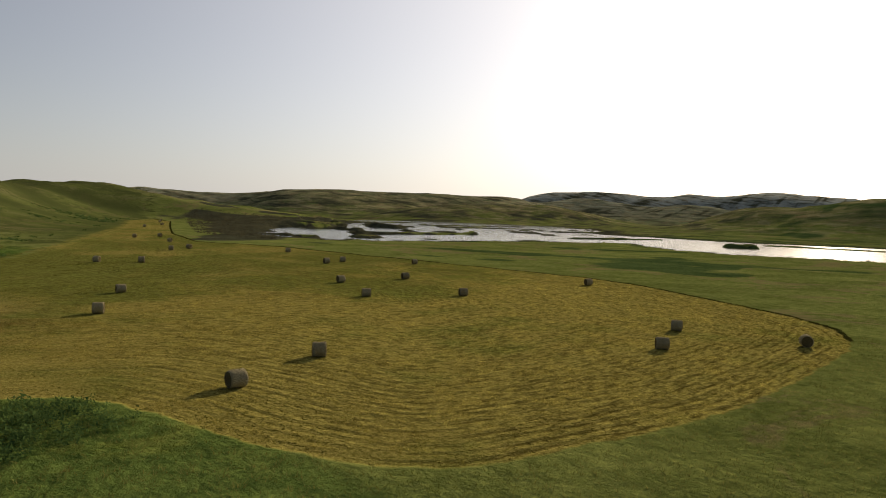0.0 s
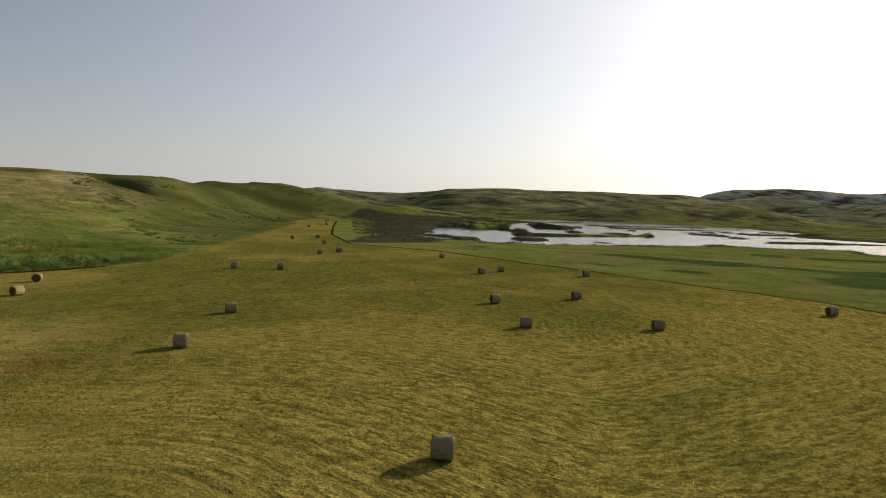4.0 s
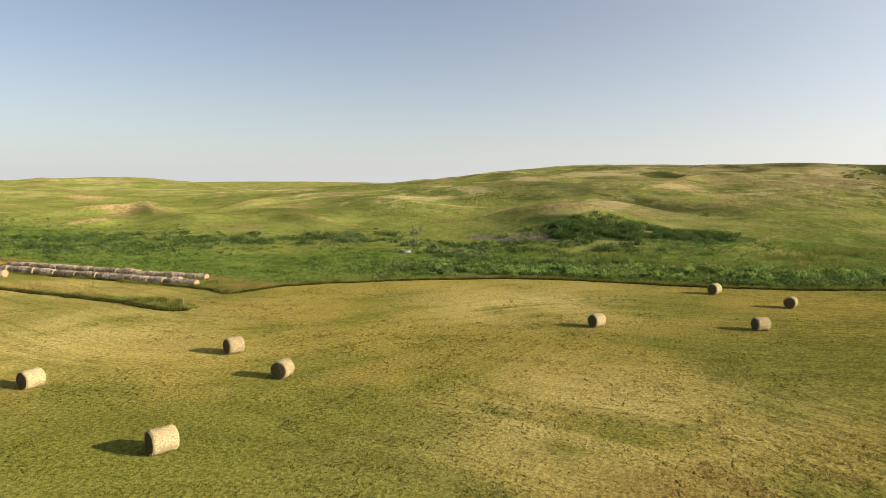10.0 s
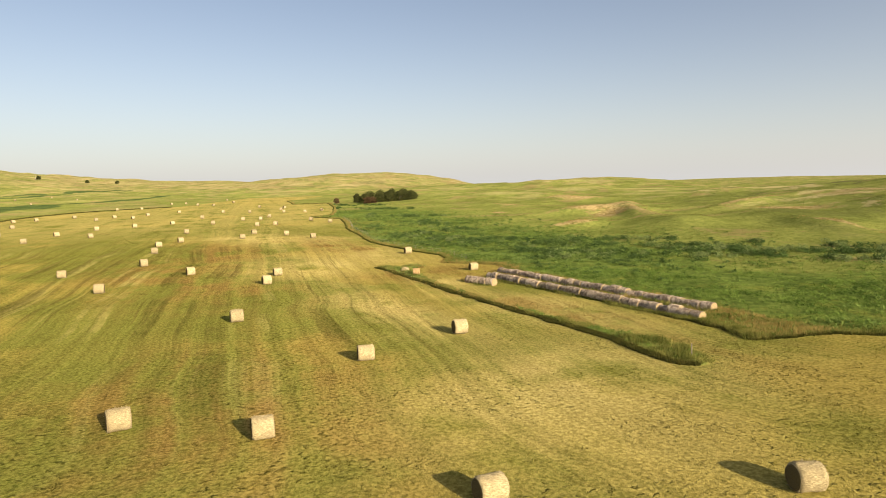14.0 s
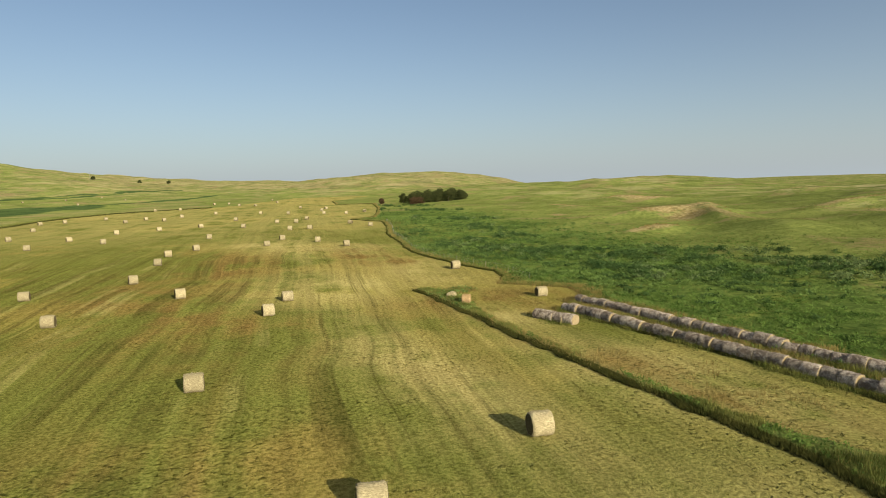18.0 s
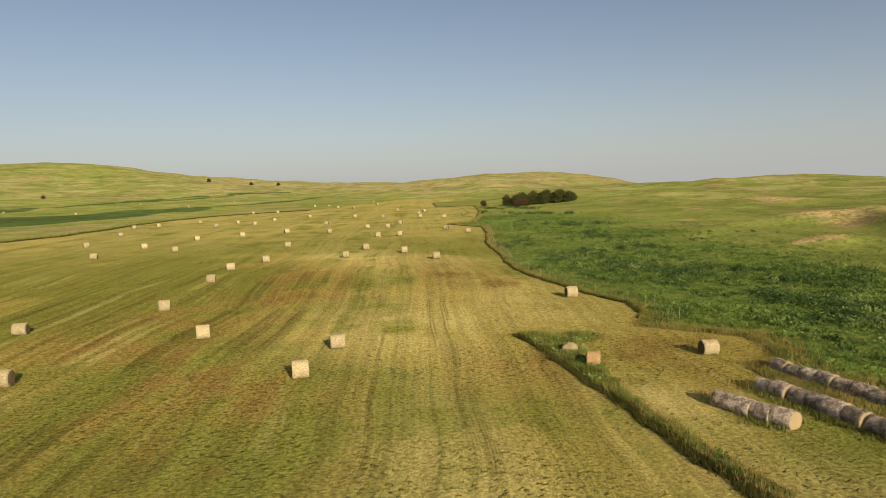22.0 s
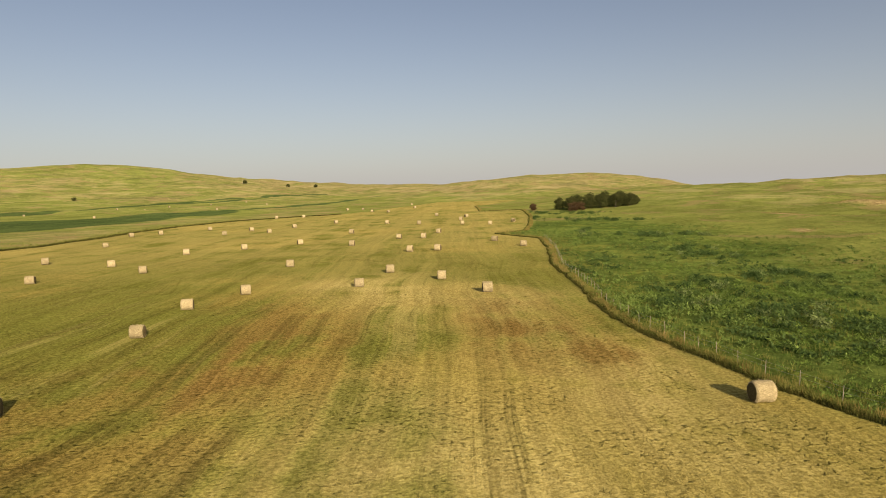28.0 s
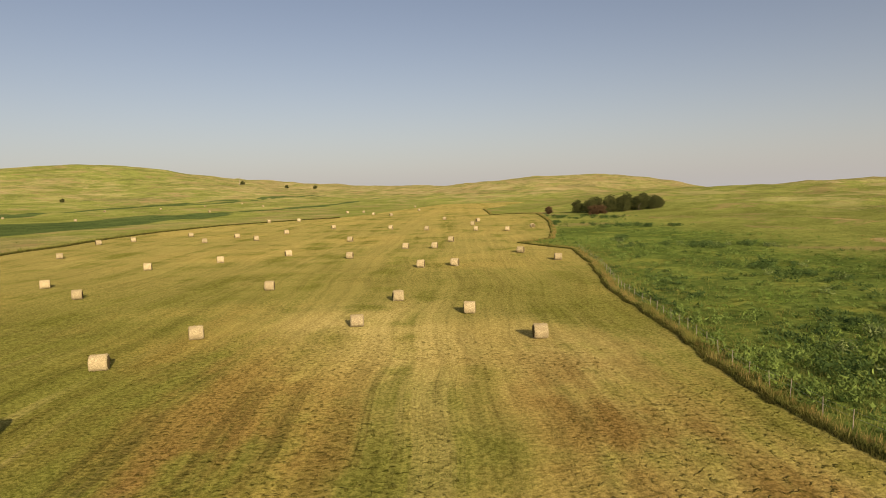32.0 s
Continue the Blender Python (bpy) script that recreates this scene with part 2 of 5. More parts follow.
def ground_material():
    k = Mat("ground", 0.85)
    p = k.place
    hay, relief = hay_colour(k)
    edge = k.math("ADD", k.attr("border"), k.math("MULTIPLY", k.math("SUBTRACT", k.noise(p, 0.35, 3), 0.5), 1.6))
    # pasture: short green grass, drier and tawny on the hills, lush in the bottom, dark in the marsh
    rough_f = k.step(k.noise(p, 0.7, 5, 0.75), 0.32, 0.68)
    lie = k.split(p)
    grainwise = k.join(k.math("ADD", k.math("MULTIPLY", lie[0], 0.35), k.math("MULTIPLY", lie[1], 0.35)), k.math("SUBTRACT", lie[1], lie[0]), k.math("MULTIPLY", lie[2], 2.5))
    far_f = k.step(k.math("ADD", k.math("MULTIPLY", k.noise(p, 0.06, 7, 0.72), 0.5), k.math("MULTIPLY", k.noise(grainwise, 0.05, 6, 0.7), 0.5)), 0.4, 0.6)
    both = k.math("ADD", k.math("MULTIPLY", rough_f, 0.55), k.math("MULTIPLY", far_f, 0.45))
    green = k.mix(both, (0.064, 0.084, 0.0187), (0.183, 0.204, 0.0527))
    tawny = k.mix(both, (0.098, 0.092, 0.036), (0.255, 0.222, 0.098))
    lush = k.mix(both, (0.03, 0.054, 0.012), (0.118, 0.16, 0.036))
    lush = k.mix(k.step(k.noise(p, 0.1, 6, 0.72, 0.5), 0.5, 0.68), lush, k.mix(both, (0.072, 0.095, 0.0165), (0.185, 0.2, 0.046)))
    marsh = k.mix(k.math("MULTIPLY", k.step(lie[1], 40, 160), k.step(k.math("MULTIPLY", lie[0], -1.0), 190, 260)), k.mix(both, (0.022, 0.042, 0.014), (0.075, 0.105, 0.032)), k.mix(both, (0.026, 0.028, 0.018), (0.075, 0.075, 0.042)))
    sand = k.mix(rough_f, (0.125, 0.092, 0.04), (0.33, 0.258, 0.125))
    dry = k.math("ADD", k.attr("dry"), k.math("MULTIPLY", k.math("SUBTRACT", k.noise(p, 0.03, 4, 0.65), 0.5), 1.1))
    scrub_shade = k.step(k.noise(k.scaled(p, 1, 1, 3), 0.05, 8, 0.76, 0.8), 0.51, 0.56)
    brown = k.step(k.noise(k.scaled(p, 1, 1, 3), 0.032, 7, 0.72, 0.6), 0.54, 0.60)
    # thin pale and dark benches that run level round the far slopes
    level = k.noise(k.join(k.math("MULTIPLY", lie[0], 0.12), k.math("MULTIPLY", lie[1], 0.12), lie[2]), 0.16, 6, 0.72, 0.6)
    land_c = k.mix(k.step(dry, 0.3, 0.75), green, tawny)
    # far northern hills greyed in the colour, standing in for haze
    land_c = k.mix(k.math("MULTIPLY", k.attr("far_haze"), 0.85), land_c, k.mix(both, (0.22, 0.25, 0.23), (0.34, 0.36, 0.32)))
    land_c = k.mix(k.math("MULTIPLY", k.step(level, 0.52, 0.6), k.attr("bench")), land_c, (0.31, 0.265, 0.135))
    land_c = k.mix(k.math("MULTIPLY", k.step(level, 0.46, 0.39), k.attr("bench")), land_c, (0.06, 0.065, 0.03))
    land_c = k.mix(k.math("MULTIPLY", brown, 0.55), land_c, (0.187, 0.14, 0.068))
    land_c = k.mix(k.math("MINIMUM", k.math("ADD", k.math("MULTIPLY", scrub_shade, k.attr("scrub_shade")), k.math("MULTIPLY", k.math("SUBTRACT", k.attr("scrub_shade"), 0.85), 1.4)), 0.9), land_c, (0.055, 0.066, 0.02))
    land_c = k.mix(k.step(k.math("ADD", k.attr("lush"), k.math("MULTIPLY", k.math("SUBTRACT", k.noise(p, 0.05, 3), 0.5), 0.7)), 0.35, 0.7), land_c, lush)
    land_c = k.mix(k.step(k.math("ADD", k.attr("marsh"), k.math("MULTIPLY", k.math("SUBTRACT", k.noise(k.scaled(p, 0.4, 1, 1), 0.04, 3), 0.5), 0.5)), 0.4, 0.6), land_c, marsh)
    bare = k.math("ADD", k.attr("bare"), k.math("MULTIPLY", k.math("SUBTRACT", k.noise(p, 0.22, 6, 0.78), 0.5), 1.5))
    land_c = k.mix(k.math("MULTIPLY", k.step(bare, 0.55, 1.1), 0.85), land_c, sand)
    land_c = k.gain(land_c, k.math("ADD", 0.85, k.math("MULTIPLY", k.noise(p, 0.011, 4, 0.6), 0.55)))
    land_c = k.mix(k.step(k.attr("mud"), 0.25, 0.55), land_c, k.mix(rough_f, (0.075, 0.063, 0.052), (0.2, 0.17, 0.135)))
    off = k.step(edge, -0.25, 0.25)
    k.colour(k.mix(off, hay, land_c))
    grassy = k.math("ADD", k.math("MULTIPLY", k.noise(p, 2.4, 5, 0.7), 0.3), k.math("MULTIPLY", k.noise(p, 0.5, 4, 0.6, 0.4), 0.55))
    k.bump(k.math("ADD", k.math("MULTIPLY", relief, k.math("SUBTRACT", 1.0, off)), k.math("MULTIPLY", grassy, off)), 1.0, 1.0)
    return k.m


def stubble_material(name, low, high):
    """Cut stalks that share the colour of the stubble they stand in, each a little lighter or darker."""
    k = Mat(name, 0.7)
    own = k.n.new("ShaderNodeNewGeometry").outputs["Random Per Island"]
    c = k.gain(hay_colour(k)[0], k.math("ADD", low, k.math("MULTIPLY", own, high - low)))
    k.colour(c)
    glow, both = k.n.new("ShaderNodeBsdfTranslucent"), k.n.new("ShaderNodeMixShader")
    k.put(glow.inputs["Color"], c)
    both.inputs[0].default_value = 0.55
    k.l.new(k.b.outputs[0], both.inputs[1])
    k.l.new(glow.outputs[0], both.inputs[2])
    k.l.new(both.outputs[0], k.n["Material Output"].inputs["Surface"])
    return k.m


def blade_material(name, dark, light, scale=0.2, through_light=0.4, patchy=0.4):
    """Grass, weeds or leaves: every blade has its own shade, and patches vary."""
    k = Mat(name, 0.8)
    own = k.n.new("ShaderNodeNewGeometry").outputs["Random Per Island"]
    f = k.math("ADD", k.math("MULTIPLY", own, 1.0 - patchy), k.math("MULTIPLY", k.step(k.noise(k.place, scale, 3), 0.3 + 0.12 * patchy, 0.7 - 0.12 * patchy), patchy))
    c = k.mix(f, dark, light)
    k.colour(c)
    glow, both = k.n.new("ShaderNodeBsdfTranslucent"), k.n.new("ShaderNodeMixShader")
    k.put(glow.inputs["Color"], c)
    both.inputs[0].default_value = through_light
    k.l.new(k.b.outputs[0], both.inputs[1])
    k.l.new(glow.outputs[0], both.inputs[2])
    k.l.new(both.outputs[0], k.n["Material Output"].inputs["Surface"])
    return k.m


def hay_material(name, dark, light, stain, spread=0.4, stained=0.5):
    k = Mat(name, 0.95)
    p = k.local()
    own = k.n.new("ShaderNodeObjectInfo").outputs["Random"]
    strands = k.step(k.noise(k.scaled(p, 1.6, 5, 5), 4.0, 5, 0.75), 0.25, 0.75)
    c = k.mix(strands, dark, light)
    c = k.mix(k.math("MULTIPLY", k.step(k.noise(k.join(k.split(p)[0], k.split(p)[1], k.math("ADD", k.split(p)[2], k.math("MULTIPLY", own, 37.0))), 2.2, 4), 0.42, 0.62), stained), c, stain)
    k.colour(k.gain(c, k.math("ADD", 1.0 - spread / 2, k.math("MULTIPLY", own, spread))))
    k.bump(k.math("ADD", strands, k.math("ADD", k.noise(p, 22, 3), k.math("MULTIPLY", k.noise(p, 3.5, 3), 2.0))), 0.06, 0.7)
    return k.m


def end_material(name, dark, light):
    k = Mat(name, 0.95)
    p = k.split(k.local())
    r = k.math("SQRT", k.math("ADD", k.math("MULTIPLY", p[1], p[1]), k.math("MULTIPLY", p[2], p[2])))
    turns = k.math("SINE", k.math("ADD", k.math("MULTIPLY", r, 70.0), k.math("MULTIPLY", k.noise(k.local(), 4, 3), 9.0)))
    f = k.math("ADD", k.math("MULTIPLY", turns, 0.2), k.noise(k.local(), 18, 4, 0.7))
    k.colour(k.mix(f, dark, light)).bump(f, 0.05, 0.8)
    return k.m


def plain(name, a, b, scale=6.0, rough=0.85, metal=0.0):
    k = Mat(name, rough)
    k.b.inputs["Specular IOR Level"].default_value = 0.3
    k.b.inputs["Metallic"].default_value = metal
    f = k.noise(k.local(), scale, 4, 0.65)
    k.colour(k.mix(f, a, b)).bump(f, 0.02, 0.5)
    return k.m


def water_material():
    k = Mat("water", 0.12)
    k.b.inputs["Specular IOR Level"].default_value = 0.5
    k.b.inputs["Diffuse Roughness"].default_value = 0.0
    k.b.inputs["IOR"].default_value = 1.33
    k.colour(k.mix(k.noise(k.place, 0.05, 3), (0.02, 0.025, 0.02), (0.035, 0.04, 0.03)))
    k.bump(k.noise(k.place, 1.3, 3), 0.06, 1.0)
    return k.m


GROUND = ground_material()
WATER = water_material()
HAY = hay_material("hay", (0.136, 0.111, 0.0578), (0.468, 0.404, 0.234), (0.23, 0.191, 0.106))
OLD_HAY = hay_material("weathered_hay", (0.09, 0.07, 0.052), (0.62, 0.53, 0.41), (0.1, 0.072, 0.052), 0.8, 0.75)
ROTTEN_HAY = hay_material("slumped_hay", (0.148, 0.0984, 0.0451), (0.426, 0.303, 0.148), (0.262, 0.172, 0.082))
# bale ends coloured darker to stand in for their side away from the sun
SHADED_HAY_END = end_material("shaded_hay_end", (0.045, 0.035, 0.017), (0.16, 0.13, 0.065))
OLD_END = end_material("weathered_hay_end", (0.14, 0.105, 0.055), (0.38, 0.30, 0.17))
STUBBLE = stubble_material("stubble", 0.75, 1.7)
TALL_GRASS = blade_material("tall_grass", (0.0298, 0.0522, 0.0099), (0.255, 0.248, 0.0675), 0.5, 0.3)
DRY_GRASS = blade_material("dry_grass", (0.136, 0.104, 0.027), (0.357, 0.278, 0.099), 0.2)
WEED = blade_material("weeds", (0.026, 0.062, 0.012), (0.18, 0.265, 0.056), 0.25, 0.4, 0.55)
SHRUB = blade_material("shrub_leaves", (0.026, 0.046, 0.018), (0.22, 0.28, 0.1), 0.5, 0.3)
CLUMPY = blade_material("leafy_plants", (0.018, 0.045, 0.012), (0.195, 0.275, 0.068), 0.4, 0.3, 0.45)
BUSH = blade_material("bush_leaves", (0.015, 0.038, 0.013), (0.105, 0.165, 0.048), 0.3)
BRIGHT_BUSH = blade_material("bright_leaves", (0.016, 0.045, 0.012), (0.27, 0.38, 0.1), 0.55, 0.25, 0.65)
PASTURE = blade_material("pasture_grass", (0.051, 0.074, 0.0144), (0.221, 0.213, 0.063), 0.08)
REED = blade_material("reeds", (0.026, 0.026, 0.016), (0.095, 0.088, 0.05), 0.1)
# weeds coloured dark to stand in for shade under the uncut edges
EDGE_SHADE_WEED = blade_material("edge_weeds", (0.018, 0.026, 0.007), (0.085, 0.08, 0.022), 0.5, 0.15)
CLUMP = stubble_material("hay_clumps", 0.55, 1.15)
LEAF = blade_material("tree_leaves", (0.018, 0.028, 0.01), (0.075, 0.08, 0.027), 0.4, 0.2)
RED_LEAF = blade_material("russet_leaves", (0.04, 0.028, 0.016), (0.14, 0.09, 0.045), 0.4)
BARK = plain("bark", (0.04, 0.03, 0.022), (0.14, 0.11, 0.08))
POST_WOOD = plain("post_wood", (0.13, 0.115, 0.09), (0.32, 0.285, 0.22))
GALVANISED = plain("galvanised_steel", (0.05, 0.052, 0.05), (0.12, 0.122, 0.117), 4, 0.6, 0.2)
WHITE_STEEL = plain("pale_painted_steel", (0.14, 0.14, 0.125), (0.24, 0.24, 0.215), 3, 0.7)
WIRE = plain("wire", (0.2, 0.19, 0.18), (0.3, 0.28, 0.26), 9, 0.6, 0.6)


# ---- lie of the land ----
LATTICE = np.random.RandomState(7).rand(128, 128)


def vnoise(x, y, size, shift=0):
    """Smooth value noise in -1..1 over patches of that many metres."""
    u, v = x / size + 31.7 * shift, y / size + 17.3 * shift
    i, j = np.floor(u).astype(int), np.floor(v).astype(int)
    a, b = u - i, v - j
    a, b = a * a * (3 - 2 * a), b * b * (3 - 2 * b)
    i0, i1, j0, j1 = i % 128, (i + 1) % 128, j % 128, (j + 1) % 128
    return 2 * ((LATTICE[i0, j0] * (1 - a) + LATTICE[i1, j0] * a) * (1 - b) + (LATTICE[i0, j1] * (1 - a) + LATTICE[i1, j1] * a) * b) - 1


def ramp(v, low, high):
    s = np.clip((v - low) / (high - low), 0, 1)
    return s * s * (3 - 2 * s)


# the mown hayfield: its valley side, its far ends and its hill side
EDGE_VALLEY = [(-12, 97), (-13, 105), (-16, 114.5), (-24, 123.6), (-35, 131), (-49, 141), (-62, 149), (-78, 154), (-135, 154), (-203, 154), (-241, 142), (-300, 165), (-378, 206), (-480, 262), (-530, 275)]
EDGE_HILL = [(-494, 236), (-381, 178), (-250, 98), (-211, 75), (-190, 61), (-179, 48), (-173, 36), (-170, 20), (-169, 3), (-166, -9), (-159, -20), (-150, -31), (-143, -38), (-137.5, -38.8), (-133.4, -40.2), (-135.2, -46), (-135.9, -58), (-134.3, -86),
             (-138, -97), (-144, -102), (-146, -108), (-138, -116), (-142, -122), (-144, -129), (-142.5, -138), (-141.7, -150), (-141.7, -162), (-144, -176), (-147, -187), (-150, -201), (-153, -216), (-164, -249), (-171, -276), (-164, -298)]
EDGE_FAR = [(-176, -306), (-186, -331), (-206, -390), (-219, -437), (-226, -465.5), (-201, -465.5), (-212, -515), (-225, -574), (-262, -650), (-330, -800), (-237, -797), (-153, -560), (-123, -491), (-94, -461), (-70, -441), (-48, -406), (-38, -373), (-33, -345), (-24, -318), (-6, -290)]
EDGE_BACK = [(10, -230), (0, -150), (-25, -90), (-45, -40), (-62, -12), (-64, 8), (-55, 22), (-45, 24.6), (-37, 25.3), (-28, 28.3), (-23, 33.2), (-18, 47), (-15, 59), (-13, 79)]
FIELD = EDGE_VALLEY + EDGE_HILL + EDGE_FAR + EDGE_BACK


def outside(x, y, ring):
    """Distance to the closed line ring: positive outside, negative inside."""
    best, odd = np.full(np.shape(x), 1e9), np.zeros(np.shape(x), bool)
    for (ax, ay), (bx, by) in zip(ring, ring[1:] + ring[:1]):
        dx, dy = bx - ax, by - ay
        s = np.clip(((x - ax) * dx + (y - ay) * dy) / (dx * dx + dy * dy), 0, 1)
        best = np.minimum(best, (x - ax - s * dx) ** 2 + (y - ay - s * dy) ** 2)
        if dy:
            odd ^= ((ay > y) != (by > y)) & (x < ax + (y - ay) * dx / dy)
    return np.where(odd, -1, 1) * np.sqrt(best)


# hills: middle, height, half-widths along and across, turn in degrees
HILLS_WEST = [
    (-470, 20, 14.8, 120, 90, 70), (-560, 170, 17.8, 110, 80, 40), (-700, 290, 26.2, 120, 70, 35), (-430, -110, 5.4, 110, 80, 80), (-520, -230, 7.1, 120, 110, 80), (-400, -330, -4.2, 110, 80, 60),
    (-600, -400, 2.3, 160, 110, 70), (-720, -60, 33.2, 150, 120, 80), (-600, -120, 5.6, 60, 60, 80),
]
HILLS_FAR_WEST = [
    (-1000, -1000, -25, 300, 220, 60), (-900, -500, -13.3, 260, 180, 70), (-2200, -1500, 11.7, 700, 400, 40), (-1700, -150, 20.5, 260, 200, 80), (-860, -190, -14.8, 110, 110, 80), (-900, -340, -6.7, 120, 110, 75),
    (-960, -520, 16.4, 130, 120, 70),
]
HILLS_SOUTH = [
    (-420, -620, 9.8, 150, 110, 60), (-640, -1450, 0.5, 330, 200, 20), (-330, -1250, 9.7, 200, 160, 0), (430, -1080, 49.7, 210, 140, -60), (235, -1270, 55.8, 220, 125, -50), (60, -1430, 32, 230, 130, -35),
    (-110, -1680, 23.7, 260, 150, -20), (-260, -2300, 39, 420, 250, 0), (700, -700, 38.7, 260, 160, -70), (300, -2000, 22.7, 420, 200, -30), (-560, -1120, 33.4, 170, 120, 25), (-700, -700, 25.9, 160, 110, 60),
]
RIDGES_NORTH = [
    (-1100, 550, -24.1, 260, 160, 40), (-1296, 755, -25, 75, 150, 60), (-1235, 851, -0.2, 75, 150, 55), (-1148, 934, 20.7, 75, 150, 51), (-1062, 987, 16.6, 75, 150, 47), (-1028, 1093, 19.7, 75, 150, 43),
    (-973, 1206, 27, 75, 150, 39), (-807, 777, -2.8, 70, 70, 46), (-744, 877, 19.6, 70, 70, 40), (-652, 984, 22.1, 70, 70, 34), (-592, 1101, 21.2, 70, 70, 28), (-215, 925, 43.1, 62, 90, 13),
    (-162, 916, -25, 62, 90, 10), (-109, 913, 45.1, 62, 90, 7), (-45, 899, 19.8, 62, 90, 3),
]
RIDGES_FAR_NORTH = [
    (-1500, 900, 46.9, 420, 230, 40), (-884, 1333, 39.2, 75, 150, 34), (-1378, 2322, 86.6, 130, 170, 31), (-1183, 2483, 89.3, 130, 170, 25), (-1066, 2589, 35.1, 130, 170, 22), (-902, 2703, 90.5, 130, 170, 18),
    (-667, 2771, 90.7, 130, 170, 14), (-481, 2809, 67.4, 130, 170, 10), (-288, 2835, 76.4, 130, 170, 6), (8, 2850, 77.2, 130, 170, 0), (-802, 1612, 61.4, 110, 120, 26), (-652, 1624, 7.3, 110, 120, 22),
    (-501, 1625, 51.2, 110, 120, 17),
]
HILLS = HILLS_WEST + HILLS_FAR_WEST + HILLS_SOUTH + RIDGES_NORTH + RIDGES_FAR_NORTH
# low mounds and dunes on the pasture, and gullies cut into the slopes
DUNES = [
    (-219, -175, 2.2, 12, 3.6, 12), (-278, -208, 2.4, 23, 5, 53), (-276, -231, 2.7, 20, 5, -14), (-243, -150, 2.4, 24, 11, 40), (-242, -259, 0.8, 13, 8, 60), (-292, -330, 0.8, 18, 7, -41),
    (-366, -362, 1.9, 20, 6, -41), (-440, -300, 2, 24, 9, -45), (-345, -203, 1.7, 26, 5, 12), (-297, -150, 1.4, 22, 9, 70), (-266, -120, 1.4, 24, 6, 58), (-262, -20, 5.5, 24, 16, 20),
    (-330, -120, 3, 34, 14, 50), (-220, 22, 1.5, 26, 7, 70), (-300, 60, 3.2, 40, 16, -30), (-370, -60, 3.5, 45, 20, 60),
]
GULLIES = [
    (-449, -8, -2.4, 15, 13, 30), (-498, 112, -5, 24, 8, 20), (-592, 252, -5.5, 26, 10, 60), (-466, 152, -2.5, 26, 8, 55), (-545, 190, -2.5, 24, 11, 10), (-625, 362, -5, 24, 9, 50),
    (-330, -5, -2.2, 22, 5, 60),
]
MOUNDS = DUNES + GULLIES
WATER_Z = -0.35
# open water: its shore
SHORE = [(-290, 206), (-255, 211), (-236, 232), (-216, 292), (-204, 326), (-214, 349), (-167, 376), (-120, 352), (-93, 341), (-34, 369), (120, 420), (320, 400), (320, 640), (120, 640), (-56, 598), (-152, 556), (-260, 570), (-330, 700), (-478, 820), (-575, 760), (-550, 620), (-492, 400), (-440, 345), (-400, 302), (-354, 259), (-315, 228)]
# reed islands and spits: middle, half-widths, turn
ISLANDS = [
    (-297, 345, 60, 4.5, 82), (-386, 328, 19, 3.5, 100), (-415, 326, 26, 3.5, 55), (-445, 370, 30, 4, 60), (-274, 226, 7, 3, 40), (-118, 440, 12, 7, 5), (-168, 380, 14, 5, 35), (-112, 312, 16, 5, 25),
    (-395, 560, 70, 5, 70), (-300, 600, 50, 6, 80), (-60, 520, 70, 5, 10), (-210, 470, 50, 4, 70), (-455, 600, 60, 5, 75),
]


def blob(x, y, cx, cy, rx, ry, turn):
    c, s = math.cos(math.radians(turn)), math.sin(math.radians(turn))
    u, v = (x - cx) * c + (y - cy) * s, (y - cy) * c - (x - cx) * s
    return (u / rx) ** 2 + (v / ry) ** 2


def wet(x, y):
    """How deep a place lies in the pools: above 0 is open water."""
    w = np.clip(-outside(x, y, SHORE) / 30, -1, 1) + 0.22 * vnoise(x, y, 42, 3) + 0.2 * vnoise(x, y, 15, 4) + 0.16 * vnoise(x, y, 7, 24)
    w = np.minimum(w, 1.4 * (0.66 - vnoise(0.4 * x, y, 10, 131)) + 1.2 * ramp(x, -240, -190))
    for isle in ISLANDS:
        w = np.minimum(w, blob(x, y, *isle) + 0.5 * vnoise(x, y, 9, 5) - 1)
    return w


def dunes(x, y):
    """Low ridged sand mounds on the slopes, 0..1 at the crest."""
    u, v = 0.8 * x + 0.6 * y, 0.8 * y - 0.6 * x
    n = 1 - np.abs(vnoise(u * 0.6, v, 58, 50) + 0.35 * vnoise(x, y, 26, 51))
    return ramp(n, 0.45, 1.0) ** 2 * ramp(vnoise(x, y, 120, 52), -0.5, 0.5)


